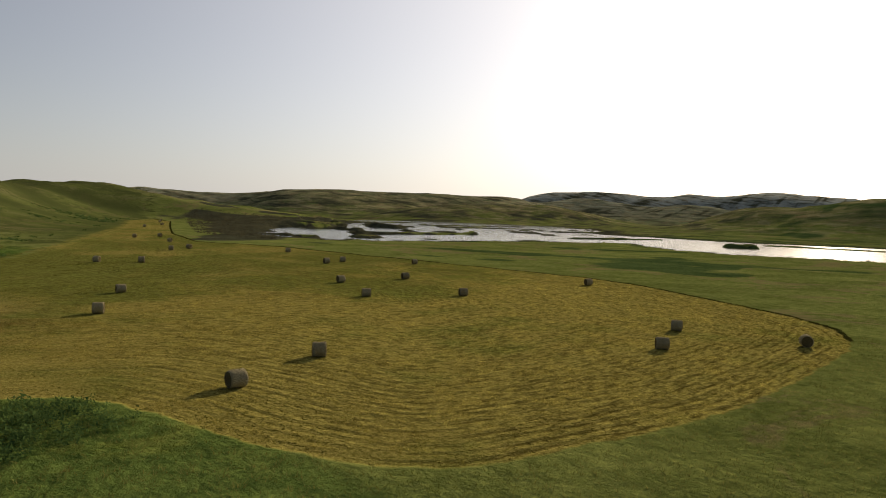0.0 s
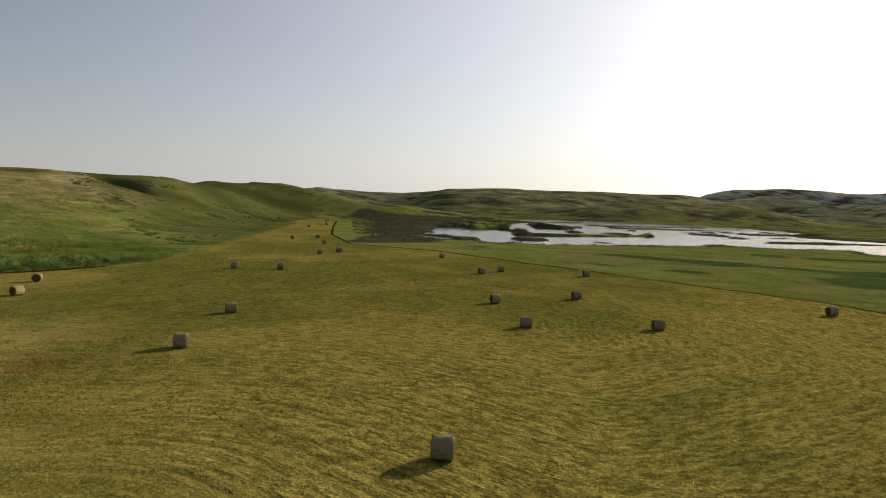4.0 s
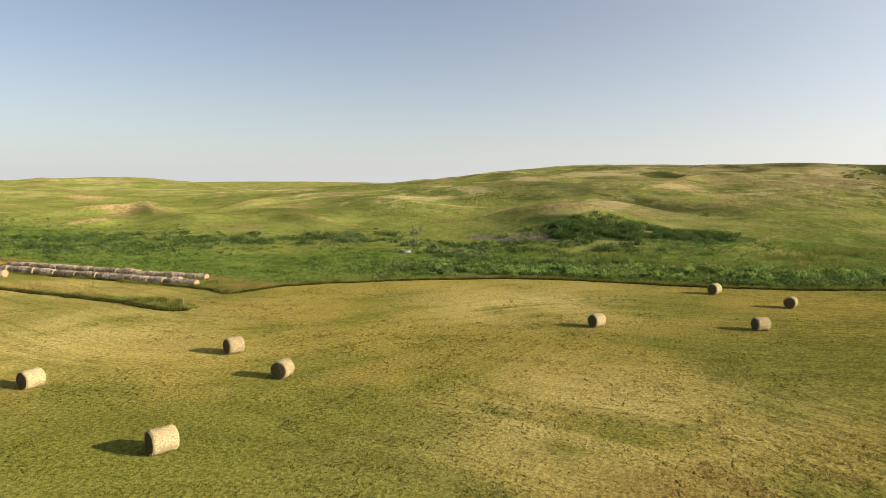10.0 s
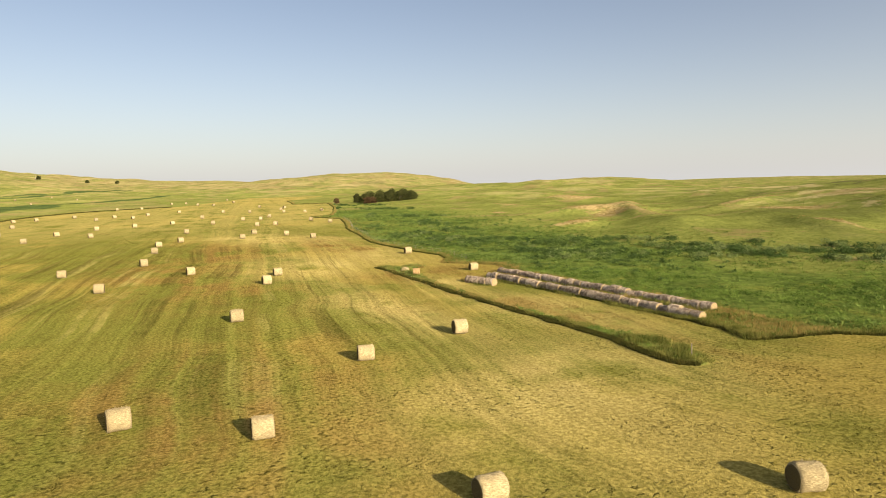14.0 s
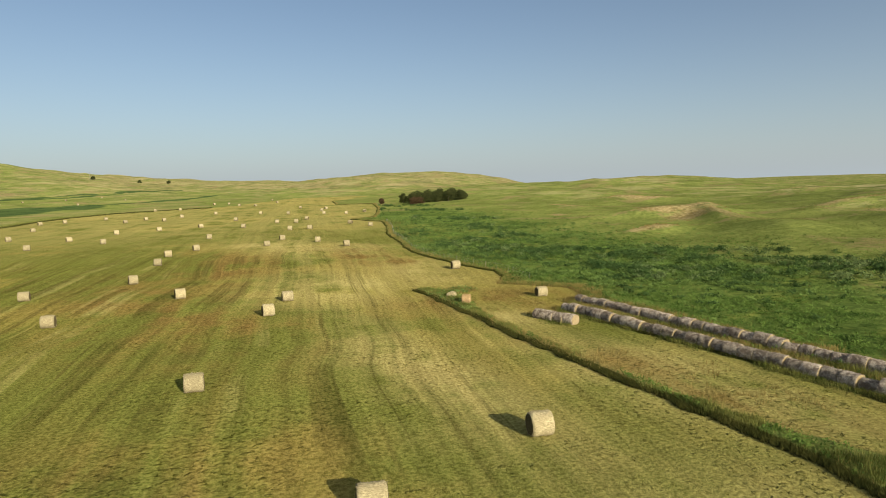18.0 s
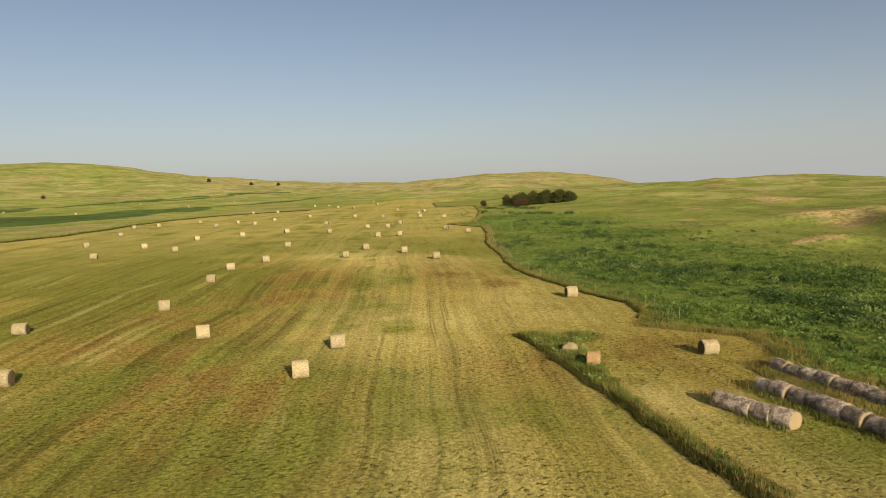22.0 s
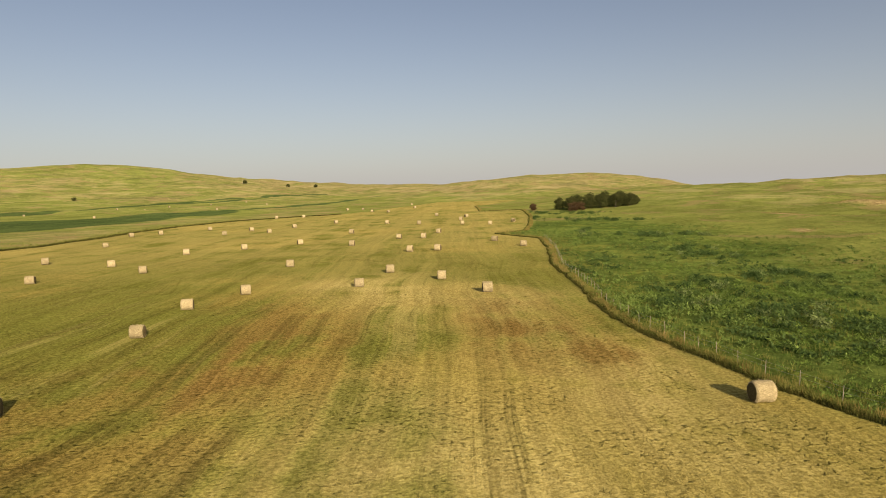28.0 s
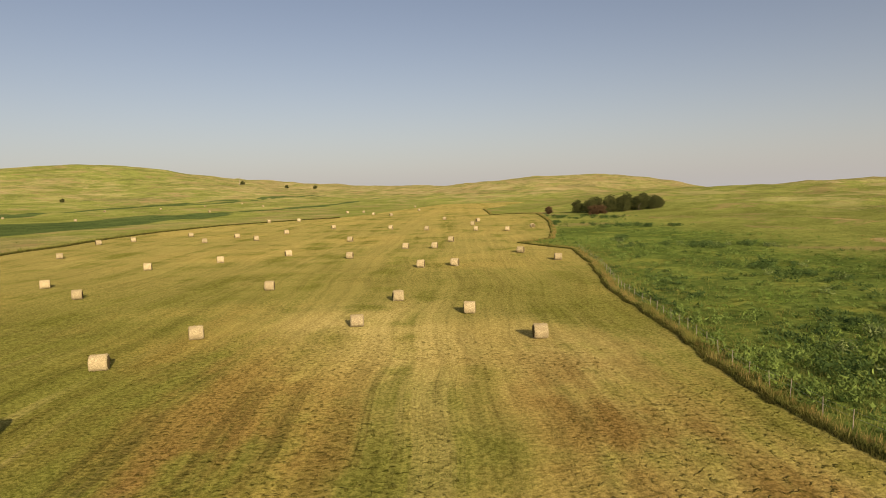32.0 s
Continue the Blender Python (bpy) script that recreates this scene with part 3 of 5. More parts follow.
def land(x, y, hills=None):
    x, y = np.asarray(x, float), np.asarray(y, float)
    away = outside(x, y, FIELD)
    z = 0.3 + 0.0105 * np.clip(-110 - y, 0, 350)
    rough = ramp(away, 15, 160)
    rise = ramp(away, 8, 110)
    up = np.zeros(x.shape)
    for cx, cy, h, rx, ry, turn in (hills or HILLS):
        up = up + h * np.exp(-0.5 * blob(x, y, cx, cy, rx, ry, turn))
    tall = np.clip(up / 12, 0.3, 1.5)
    calm = 1 - 0.7 * ramp(y, -110, 0) + 0.8 * ramp(y, 90, 170)
    up = up + rough * tall * (1.5 * vnoise(x, y, 95, 1) + calm * (0.9 * np.abs(vnoise(x, y, 44, 2)) + 0.8 * vnoise(x, y, 27, 10) - 0.7 * np.abs(vnoise(x, y, 19, 53)) + 0.35 * vnoise(x, y, 11, 6)))
    far = ramp(np.hypot(x + 150, y), 700, 1500) * ramp(y, 250, 500)
    up = up + far * np.clip(up / 20, 0.1, 1.2) * (5 * vnoise(x, y, 240, 20) - 5 * np.abs(vnoise(x, y, 110, 21)) + 2.2 * vnoise(x, y, 50, 22))
    up = up + dunes(x, y) * rough * (1 - ramp(np.hypot(x + 110, y + 60), 650, 1000)) * (2.2 - 1.2 * ramp(-y, 90, 150) * (1 - ramp(-y, 380, 480)))
    for cx, cy, h, rx, ry, turn in MOUNDS:
        up = up + 1.5 * h * np.exp(-0.5 * blob(x, y, cx, cy, rx, ry, turn))
    z = z + rise * up + 0.12 * vnoise(x, y, 28, 8) * ramp(away, -60, 10) + 0.08 * vnoise(x, y, 9, 9)
    basin = ramp(wet(x, y), -0.35, 0.12)
    return z * (1 - basin) + (WATER_Z - 0.9) * basin


# ---- ground, one sheet out to the horizon ----
def lines(stops, reach, grow=1.06):
    """Grid lines: (from, to, step) runs end to end, then ever wider steps out to the reach on both sides."""
    out = []
    for low, high, step in stops:
        out += list(np.arange(low, high, step))
    out.append(stops[-1][1])
    step, v = stops[-1][2], out[-1]
    while v < reach:
        step *= grow
        v += step
        out.append(v)
    step, v = stops[0][2], out[0]
    while v > -reach:
        step *= grow
        v -= step
        out.insert(0, v)
    return np.array(out)


def sheet(name, xs, ys, z, material, attributes=()):
    gx, gy = np.meshgrid(xs, ys, indexing="ij")
    n, m = gx.shape
    i = np.arange(n * m).reshape(n, m)
    quads = np.stack([i[:-1, :-1], i[1:, :-1], i[1:, 1:], i[:-1, 1:]], -1).reshape(-1, 4)
    return soup(name, np.stack([gx, gy, z], -1).reshape(-1, 3), quads, material, attributes, True)


def soup(name, verts, faces, material, attributes=(), smooth=False):
    """One mesh object from arrays of corners and of faces with equal numbers of corners."""
    me = bpy.data.meshes.new(name)
    faces = np.asarray(faces)
    k = faces.shape[1]
    me.vertices.add(len(verts))
    me.vertices.foreach_set("co", np.asarray(verts, np.float32).ravel())
    me.loops.add(faces.size)
    me.loops.foreach_set("vertex_index", faces.astype(np.int32).ravel())
    me.polygons.add(len(faces))
    me.polygons.foreach_set("loop_start", np.arange(0, faces.size, k, dtype=np.int32))
    me.polygons.foreach_set("use_smooth", np.full(len(faces), smooth))
    for key, values in attributes:
        me.attributes.new(key, "FLOAT", "POINT").data.foreach_set("value", np.asarray(values, np.float32).ravel())
    me.materials.append(material)
    me.update()
    me.validate()
    return new(name, me)


# wet meadow with darker sedge across the valley
MARSH = [(30, -395), (-12, -448), (-55, -606), (-148, -835), (-189, -976), (-58, -711), (35, -569), (74, -545), (250, -470), (220, -330)]
# the reed bed at the head of the water
REED_BED = [(-250, 152), (-300, 178), (-378, 220), (-480, 275), (-580, 330), (-470, 375), (-360, 265), (-250, 188)]
# the old creek bed under the far hills
CREEK = [(420, -400), (250, -540), (112, -654), (79, -770), (22, -876), (-44, -944), (-120, -1050)]


def along(x, y, line):
    best = np.full(np.shape(x), 1e9)
    for (ax, ay), (bx, by) in zip(line, line[1:]):
        dx, dy = bx - ax, by - ay
        s = np.clip(((x - ax) * dx + (y - ay) * dy) / (dx * dx + dy * dy), 0, 1)
        best = np.minimum(best, np.hypot(x - ax - s * dx, y - ay - s * dy))
    return best


# grass left standing between the field and the stacked bales, and under the bale rows
STRIP = [(-120.5, -38.4), (-121.9, -36.7), (-124.1, -36.9), (-125.6, -42), (-126.2, -47), (-124.8, -52), (-123.6, -60), (-123.8, -80), (-124.7, -97), (-126.6, -102), (-127.8, -110.5), (-132, -112.5), (-131.5, -114.5), (-124.4, -117.2), (-123.9, -105), (-123.5, -96), (-122.6, -84), (-122.4, -60), (-122.4, -48.5)]


def hill_side(x, y):
    """1 on the side of the field towards the near hills, 0 on the valley side."""
    return ramp(-x - 128 + 0.35 * np.clip(y, 0, 400) * -1.0, -8, 8) * (y < 60) + (y >= 60) * ramp(0.52 * -(x + 180) - (y - 90), -20, 20)


# patches of the mown field by colour: middle and half-widths
RUST = [(-102, -160, 7, 22), (-90, -112, 8, 16), (-131, -160, 6, 15), (-82, -48, 9, 14), (-92, 27, 6, 3), (-84, -132, 9, 13), (-126.6, -68, 1.8, 20), (-133, -102, 7, 5)]
STRAW = [(-116, -125, 9, 15), (-109, -78, 5, 18), (-127, -64, 4, 14), (-133, -140, 7, 18), (-132, -180, 7, 14), (-118, -196, 9, 16), (-130, -90, 3, 6), (-109, -37, 11, 10), (-146, 2, 10, 10), (-106, 18, 8, 8)]
GREEN = [(-115, -164, 4, 13), (-112, -140, 5, 10), (-107, -97, 4, 10), (-100, -81, 6, 12), (-79, -175, 15, 30), (-74, -73, 9, 20), (-95, 3, 11, 12), (-130, 46, 14, 10), (-101, 86, 17, 10), (-151, 64, 20, 13), (-125, -228, 13, 17), (-99, -245, 15, 20)]


def spots(x, y, places):
    wander = 5 * vnoise(x, y, 17, 120)
    best = np.zeros(np.shape(x))
    for cx, cy, rx, ry in places:
        best = np.maximum(best, np.exp(-0.5 * blob(x + wander, y - wander, cx, cy, rx, ry, 0)))
    return best


# sandy crests with rust-brown bunch grass
CRESTS = [(-219, -175, 11, 3, 12), (-272, -216, 13, 7, 40), (-278, -229, 17, 4, -14), (-366, -360, 20, 6, -41), (-292, -330, 8, 3, -41), (-242, -258, 6, 3, 60), (-323, -169, 12, 6, 88), (-345, -203, 26, 2, 12), (-259, -110, 14, 1.5, 60), (-262, -22, 10, 6, 70)]


def masks(x, y):
    away = np.minimum(np.maximum(outside(x, y, FIELD), -outside(x, y, STRIP)), 400)
    hill = hill_side(x, y)
    z = land(x, y)
    lush = hill * ramp(away, -1, 3) * (1 - ramp(away + 12 * vnoise(x, y, 22, 98), 22, 75)) * ramp(y, -420, -300) * (1 - ramp(y, 40, 110))
    lush = np.maximum(lush, 0.8 * ramp(-outside(x, y, [(-20, 30), (-70, 26), (-75, -10), (-40, -60), (0, -20)]), -4, 6))
    near_water = ramp(wet(x, y), -0.8, -0.1)
    near_water = np.maximum(near_water, 1.1 * ramp(-outside(x, y, REED_BED) + 14 * vnoise(x, y, 25, 70), -15, 18))
    near_water = np.maximum(near_water, 0.62 * (1 - hill) * ramp(y, 300, 600))
    marsh = np.maximum(0.72 * ramp(-outside(x, y, MARSH) + 8 * vnoise(x, y, 30, 75), -14, 14), near_water * 0.75)
    streaks = ramp(vnoise(x * 0.5 + y * 0.2, y - 0.4 * x, 24, 121) + 0.5 * vnoise(x, y, 12, 122), 0.05, 0.7)
    marsh = np.maximum(marsh, 0.6 * streaks * (1 - hill) * ramp(y, 60, 150) * ramp(away, 4, 25))
    # marsh colour along the hollow, also standing in for shade on its bank
    hollow = along(x, y, [(-225, -24), (-231, -10), (-233, 5), (-241, 19), (-250, 26)]) + 2 * vnoise(x, y, 8, 129)
    marsh = np.maximum(marsh, 1.0 - ramp(hollow, 3.5, 8))
    marsh = np.maximum(marsh, 0.75 * 1.25 * np.exp(-0.5 * blob(x, y, -237, 0, 25, 6, 70)))
    marsh = np.maximum(marsh, (1 - ramp(along(x, y, [(a + 40, b + 75) for a, b in CREEK]) + 6 * vnoise(x, y, 30, 31), 1, 9)) * 0.8)
    marsh = np.maximum(marsh, (1 - ramp(along(x, y, CREEK) + 6 * vnoise(x, y, 30, 30), 2, 12)) * 0.9)
    dry = 0.22 * ramp(z, 6, 22) + 0.22 + 0.25 * (1 - hill) * (1 - ramp(away, 50, 110)) * ramp(away, 0, 6) * ramp(-y, 60, 160) + 0.08 * ramp(y, 60, 200) * (1 - hill) + 0.06 * ramp(y, 500, 800) + 0.14 * ramp(-y, 550, 850) * (1 - 1.6 * ramp(x, -60, 150)) + 0.19 * hill * ramp(y, -60, 20) - 0.2 * hill * ramp(y, 90, 200) * (1 - ramp(y, 350, 500)) + 0.22 * dunes(x, y) ** 2 * ramp(away, 20, 60) * (1 - ramp(y, -100, -20))
    dry = dry - 0.16 * hill * ramp(-y, 40, 120) * (1 - ramp(-y, 380, 520)) * (1 - ramp(-x, 420, 600))
    bare = np.zeros(np.shape(x))
    for cx, cy, h, rx, ry, turn in MOUNDS:
        bare = np.maximum(bare, (1.15 if h > 1.2 and cy < -170 else 0.5) * np.exp(-0.5 * blob(x, y, cx, cy, rx, ry * 0.6, turn)))
    for crest in CRESTS:
        bare = np.maximum(bare, 1.35 * np.exp(-0.5 * blob(x, y, *crest)))
    bare = np.maximum(bare, 0.5 * dunes(x, y) ** 4 * ramp(away, 30, 80) * (1 - ramp(y, -100, 0)))
    bare = np.maximum(bare, 0.95 * (1 - ramp(along(x, y, [(-196, 6), (-201, 9), (-216, 18), (-240, 29), (-262, 38)]), 0.6, 2.5)))
    for cx, cy, rx, ry, turn in ((-231, -33, 5, 2, 60), (-262, -20, 12, 5, 65), (-352, -5, 42, 9, 70), (-420, 60, 40, 8, 75), (-380, -70, 30, 7, 75)):
        bare = np.maximum(bare, 0.55 * np.exp(-0.5 * blob(x, y, cx, cy, rx, ry, turn)))
    rust = 0.95 * spots(x, y, RUST) + 0.2 * ramp(vnoise(x, y, 26, 80), -0.2, 0.6) * ramp(-y, 35, 75) * (1 - ramp(-y, 165, 225)) + 0.08
    straw = 1.0 * spots(x, y, STRAW) + 0.5 * ramp(-y, 170, 300)
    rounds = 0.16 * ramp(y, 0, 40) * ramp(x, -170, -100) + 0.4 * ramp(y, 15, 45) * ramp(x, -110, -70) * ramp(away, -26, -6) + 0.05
    fresh = 1.2 * spots(x, y, GREEN) + 0.36 * ramp(y, 30, 75) * ramp(-x, 78, 128) * (1 - ramp(-x, 220, 300)) + ramp(-y, 190, 240) * (1 - ramp(-y, 420, 600)) * 0.5 + 0.35 * ramp(vnoise(x, y, 34, 85), 0.0, 0.7)
    straight = ramp(y, -45, 15)
    lane = straight * away + (1 - straight) * (-110 - 0.975 * x + 0.21 * y)
    wheels = 0.14 + 0.66 * ramp(-y, 30, 75) * (1 - 0.95 * ramp(-y, 160, 220)) * (1 - 0.6 * ramp(-x, 118, 128))
    golden = ramp(y, 22, 60) * np.maximum(ramp(x, -115, -70), 0.2 * ramp(-x, 165, 210))
    mud = np.maximum(np.exp(-0.5 * blob(x, y, -229, -30, 10, 3.5, 78)), 0.7 * np.exp(-0.5 * blob(x, y, -208, -11, 6, 2, 70))) + 0.3 * vnoise(x, y, 5, 163) - 0.15
    ripple_shading = ramp(y, 10, 50) * (0.75 + 0.25 * ramp(x, -115, -70))
    # painted haze: grows with distance towards the north
    far_haze = ramp(np.hypot(x + 150, y), 1000, 2400) * ramp(y, 300, 700)
    border = away / (1 + 9 * ramp(y, 36, 75) * hill)
    bench = np.clip(ramp(np.hypot(x + 150, y), 500, 1000) + 0.95 * hill * ramp(away, 40, 130), 0, 1) * ramp(z, 1.5, 8) * 0.75 * (1 - 0.8 * far_haze) * (1 - 0.55 * ramp(-y, 250, 500))
    # north hill takes more scrub, its colour also standing in for shade there
    scrub_shade = 0.5 - 0.05 * ramp(-y, 330, 520) - 0.25 * ramp(y, 400, 700) + 0.2 * hill * ramp(y, 0, 60) + 0.6 * hill * ramp(y, 60, 120)
    # gullies darkened with scrub colour in place of the shadow in them
    for cx, cy, h, rx, ry, turn in MOUNDS:
        if h < 0:
            scrub_shade = scrub_shade + 1.2 * np.exp(-0.5 * blob(x, y, cx, cy, rx * 0.8, ry * 0.8, turn))
    return away, lush, marsh, dry, bare, rust, np.clip(straw, 0, 1), rounds, np.clip(fresh, 0, 1.2), scrub_shade, border, bench, lane, wheels, golden, far_haze, mud, ripple_shading


PATCHES = ("away", "lush", "marsh", "dry", "bare", "rust", "straw", "rounds", "fresh", "scrub_shade", "border", "bench", "lane", "wheels", "golden", "far_haze", "mud", "ripple_shading")
GX = lines([(-530, -330, 4.0), (-330, 30, 2.0), (30, 130, 5.0)], 4200)
GY = lines([(-900, -600, 10.0), (-600, -345, 4.0), (-345, 200, 2.0), (200, 560, 3.5)], 4200)
mx, my = np.meshgrid(GX, GY, indexing="ij")
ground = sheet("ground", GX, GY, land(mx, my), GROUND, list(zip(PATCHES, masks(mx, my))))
tagged(ground, "mown hayfield, green pasture and rolling grassy sandhills", "ground", kind="structure")

WX, WY = np.linspace(-640, 420, 27), np.linspace(170, 860, 15)
pond = sheet("water", WX, WY, np.full((len(WX), len(WY)), WATER_Z), WATER)
tagged(pond, "shallow flooded meadow water mirroring the bright sky", "water", kind="structure")


# ---- helpers for things ----
def part(name, bm, material, parent, label="", smooth=False):
    """Links a bmesh as one mesh object under a thing or a part."""
    me = bpy.data.meshes.new(name)
    bm.to_mesh(me)
    bm.free()
    me.materials.append(material)
    if smooth:
        me.polygons.foreach_set("use_smooth", np.full(len(me.polygons), True))
    ob = new(name, me)
    ob.parent = parent
    return tagged(ob, label)


def height(x, y):
    return float(land(np.array([x]), np.array([y]))[0])


def beam(bm, a, b, r0, r1=None, sides=6):
    """A tapered round bar from a to b."""
    a, b = Vector(a), Vector(b)
    r1 = r0 if r1 is None else r1
    m = Matrix.Translation((a + b) / 2) @ (b - a).to_track_quat("Z", "Y").to_matrix().to_4x4()
    bmesh.ops.create_cone(bm, cap_ends=True, segments=sides, radius1=r0, radius2=r1, depth=(b - a).length, matrix=m)


# ---- round bales ----
def bale(name, seed, hay, end, radius=0.77, width=1.5, slump=0.0, pinch=0.15):
    """A round bale lying on its side, its roll along x: the wrapped roll, two coiled end faces and a ragged fringe."""
    rng = np.random.RandomState(seed)
    top = new(name)
    bm, seg = bmesh.new(), 28
    lengths = (-1.0, -0.965, -0.9, -0.8, -0.5, -0.17, 0.17, 0.5, 0.8, 0.9, 0.965, 1.0)
    wave = rng.rand(6) * 6.28

    def ring_radius(a, u):
        r = radius * (1 + 0.012 * math.sin(5 * a + wave[0] + 3 * u) + 0.01 * math.sin(9 * a + wave[1] - 5 * u) + 0.012 * math.sin(11 * u + wave[2]))
        r *= 1 - pinch * max(0.0, (abs(u) - 0.78) / 0.22) ** 2.4 + 0.018 * math.sin(3 * a + wave[3]) * math.sin(4 * u + wave[4]) + 0.012 * math.sin(17 * a + 8 * u + wave[5])
        down = max(0.0, -math.sin(a))
        return r * (1 - (0.045 + slump * 0.3) * down ** 4) * (1 + slump * 0.25 * abs(math.cos(a)) ** 2 - slump * 0.35 * max(0.0, math.sin(a)) ** 2)

    loops = []
    for u in lengths:
        loops.append([bm.verts.new((u * width / 2, ring_radius(a, u) * math.cos(a), ring_radius(a, u) * math.sin(a))) for a in np.arange(seg) * 2 * math.pi / seg])
    for p, q in zip(loops, loops[1:]):
        for j in range(seg):
            bm.faces.new((p[j], p[(j + 1) % seg], q[(j + 1) % seg], q[j]))
    floor_z = min(v.co.z for v in bm.verts)
    bmesh.ops.recalc_face_normals(bm, faces=bm.faces)
    part("roll", bm, hay, top, smooth=True)
    for side in (-1, 1):
        bm = bmesh.new()
        old = None
        for k, f in enumerate((1.0, 0.8, 0.6, 0.4, 0.2)):
            bulge = side * (width / 2 + 0.045 * (1 - f * f) + (0.014 if k % 2 else -0.004))
            now = [bm.verts.new((bulge, f * ring_radius(a, side) * math.cos(a), f * ring_radius(a, side) * math.sin(a))) for a in np.arange(seg) * 2 * math.pi / seg]
            if old:
                for j in range(seg):
                    bm.faces.new((old[j], old[(j + 1) % seg], now[(j + 1) % seg], now[j]))
            old = now
        bm.faces.new(old)
        bmesh.ops.recalc_face_normals(bm, faces=bm.faces)
        part("end_face", bm, end, top, "coiled hay end, darker than the roll")
    bm = bmesh.new()
    for _ in range(260):
        a, u = rng.rand() * 6.283, (rng.rand() * 2 - 1)
        if rng.rand() < 0.4:
            u = math.copysign(0.97, u)
        r = ring_radius(a, u) - 0.01
        o = Vector((u * width / 2, r * math.cos(a), r * math.sin(a)))
        out = Vector((u * 0.5 + rng.randn() * 0.4, math.cos(a) + rng.randn() * 0.5, math.sin(a) + rng.randn() * 0.5)).normalized() * (0.05 + 0.13 * rng.rand())
        side = Vector(rng.randn(3)).normalized() * 0.018
        bm.faces.new([bm.verts.new(o - side), bm.verts.new(o + side), bm.verts.new(o + out)])
    tagged(part("loose_hay", bm, hay, top), kind="stuff")
    top["foot"] = floor_z
    return top


BALES = []


def set_bale(model, x, y, turn, size=1.0, tip=0.0, sunk=0.0):
    z = height(x, y) - model["foot"] * size - 0.03
    ob = copy_thing(model, pose(x, y, z - sunk, tip * 14, 0, turn) @ Matrix.Scale(size, 4))
    BALES.append(ob)
    return ob


fresh = [tagged(bale("round_bale", s, HAY, SHADED_HAY_END, r, w), "pale straw-coloured round hay bale on mown stubble", "hay bale", "round bales on the field") for s, r, w in ((1, 0.78, 1.5), (2, 0.75, 1.55), (3, 0.8, 1.45))]
old = [tagged(bale("round_bale", s, OLD_HAY, OLD_END, r, 1.52, 0.0, 0.06), "grey weathered round hay bale in a long stacked row", "hay bale", "stacked bale rows") for s, r in ((11, 0.68), (12, 0.65), (13, 0.7))]

# bales by stretch of the field: x, y, the roll's heading
NEAR_END = [(-68.7, 137.7, 60), (-74.5, 98.5, 55), (-16.6, 95, 110), (-32.6, 93.3, 20), (-29.1, 78.6, 30), (-53.2, 45.7, 48), (-48.5, 32.6, 82)]
NORTH = [(-494, 262, 20), (-462, 244, 70), (-406, 216, 30), (-377, 190, 60), (-276, 146, 20), (-127, 144, 60), (-180, 140, 40), (-272, 133, 50), (-242, 132, 20), (-142.6, 130.4, 50), (-140, 122, 70),
         (-205, 118.6, 20), (-100.2, 110.6, 65), (-200, 109.5, 60), (-103, 93.8, 73), (-84.7, 83.3, 50), (-163, 81.5, 60), (-168, 72.8, 40), (-111.6, 52.3, 75)]
TURNING = [(-92.4, 40.3, 60), (-156, 33.2, -15), (-139.5, 29, -57), (-164.5, 23.8, -30), (-133.5, 12, -35), (-87.5, -5.5, -23), (-103, -8.3, 7), (-107.7, -17.4, -22), (-92.8, -24.6, -4), (-84.5, -39.4, -8), (-76.2, -46, 4), (-97.3, -54, -14)]
MIDDLE = [(-110, -58.7, -10), (-90.2, -79.1, -4), (-137.7, -103.2, -8), (-100.6, -108.7, 2), (-75.5, -114.7, -6), (-104.8, -118.3, -3), (-90.8, -127.5, 6), (-139.2, -135.8, -7), (-69.5, -137.6, -2), (-84, -147, 8),
          (-88, -172.5, -5), (-90.3, -189.3, 4), (-133, -190, -8), (-97, -200, 10), (-114.6, -201.5, -3), (-129, -205.5, -12), (-121.4, -217.5, 0), (-56.5, -226.5, 5), (-74, -234, 12), (-102.6, -234, -4)]
SOUTH = [(-64, -249, 20), (-130.4, -254, 160), (-137.3, -254, 150), (-160.2, -257, 165), (-46.5, -261, 20), (-75.8, -270, 10), (-157, -273, 140), (-117.6, -276.5, 165), (-89, -279, 10), (-103.5, -288, 15),
         (-140, -292, 160), (-132.7, -293.6, 165), (-46.5, -306.4, 20), (-148, -310, 150), (-120.2, -325, 160), (-76, -341, 10), (-91.5, -342, 15), (-175, -345, 160), (-43, -349, 30), (-51.5, -356, 20)]
FAR = [(-188, -357, 100), (-84, -357, 20), (-149.6, -362, 165), (-99.7, -369, 10), (-66.6, -372, 20), (-165, -350, 165), (-138, -375, 160), (-117, -390, 10), (-171, -380, 160), (-179, -404, 20), (-169, -428, 160), (-88, -455, 10),
       (-102, -457, 10), (-152, -499, 20), (-144, -521, 160), (-131, -575, 20), (-142, -574, 170), (-180, -577, 20), (-195, -696, 10)]
ACROSS = [(102, -632, 20), (64, -727, 70), (34, -698, 10), (27, -761, 40), (-4, -809, 160), (-26, -687, 30), (35, -568, 10), (-60, -794, 20), (-34, -857, 20)]
for i, (x, y, turn) in enumerate(NEAR_END + NORTH + TURNING + MIDDLE + SOUTH + FAR + ACROSS):
    set_bale(fresh[i % 3], x, y, turn, 0.97 + 0.06 * random.random())

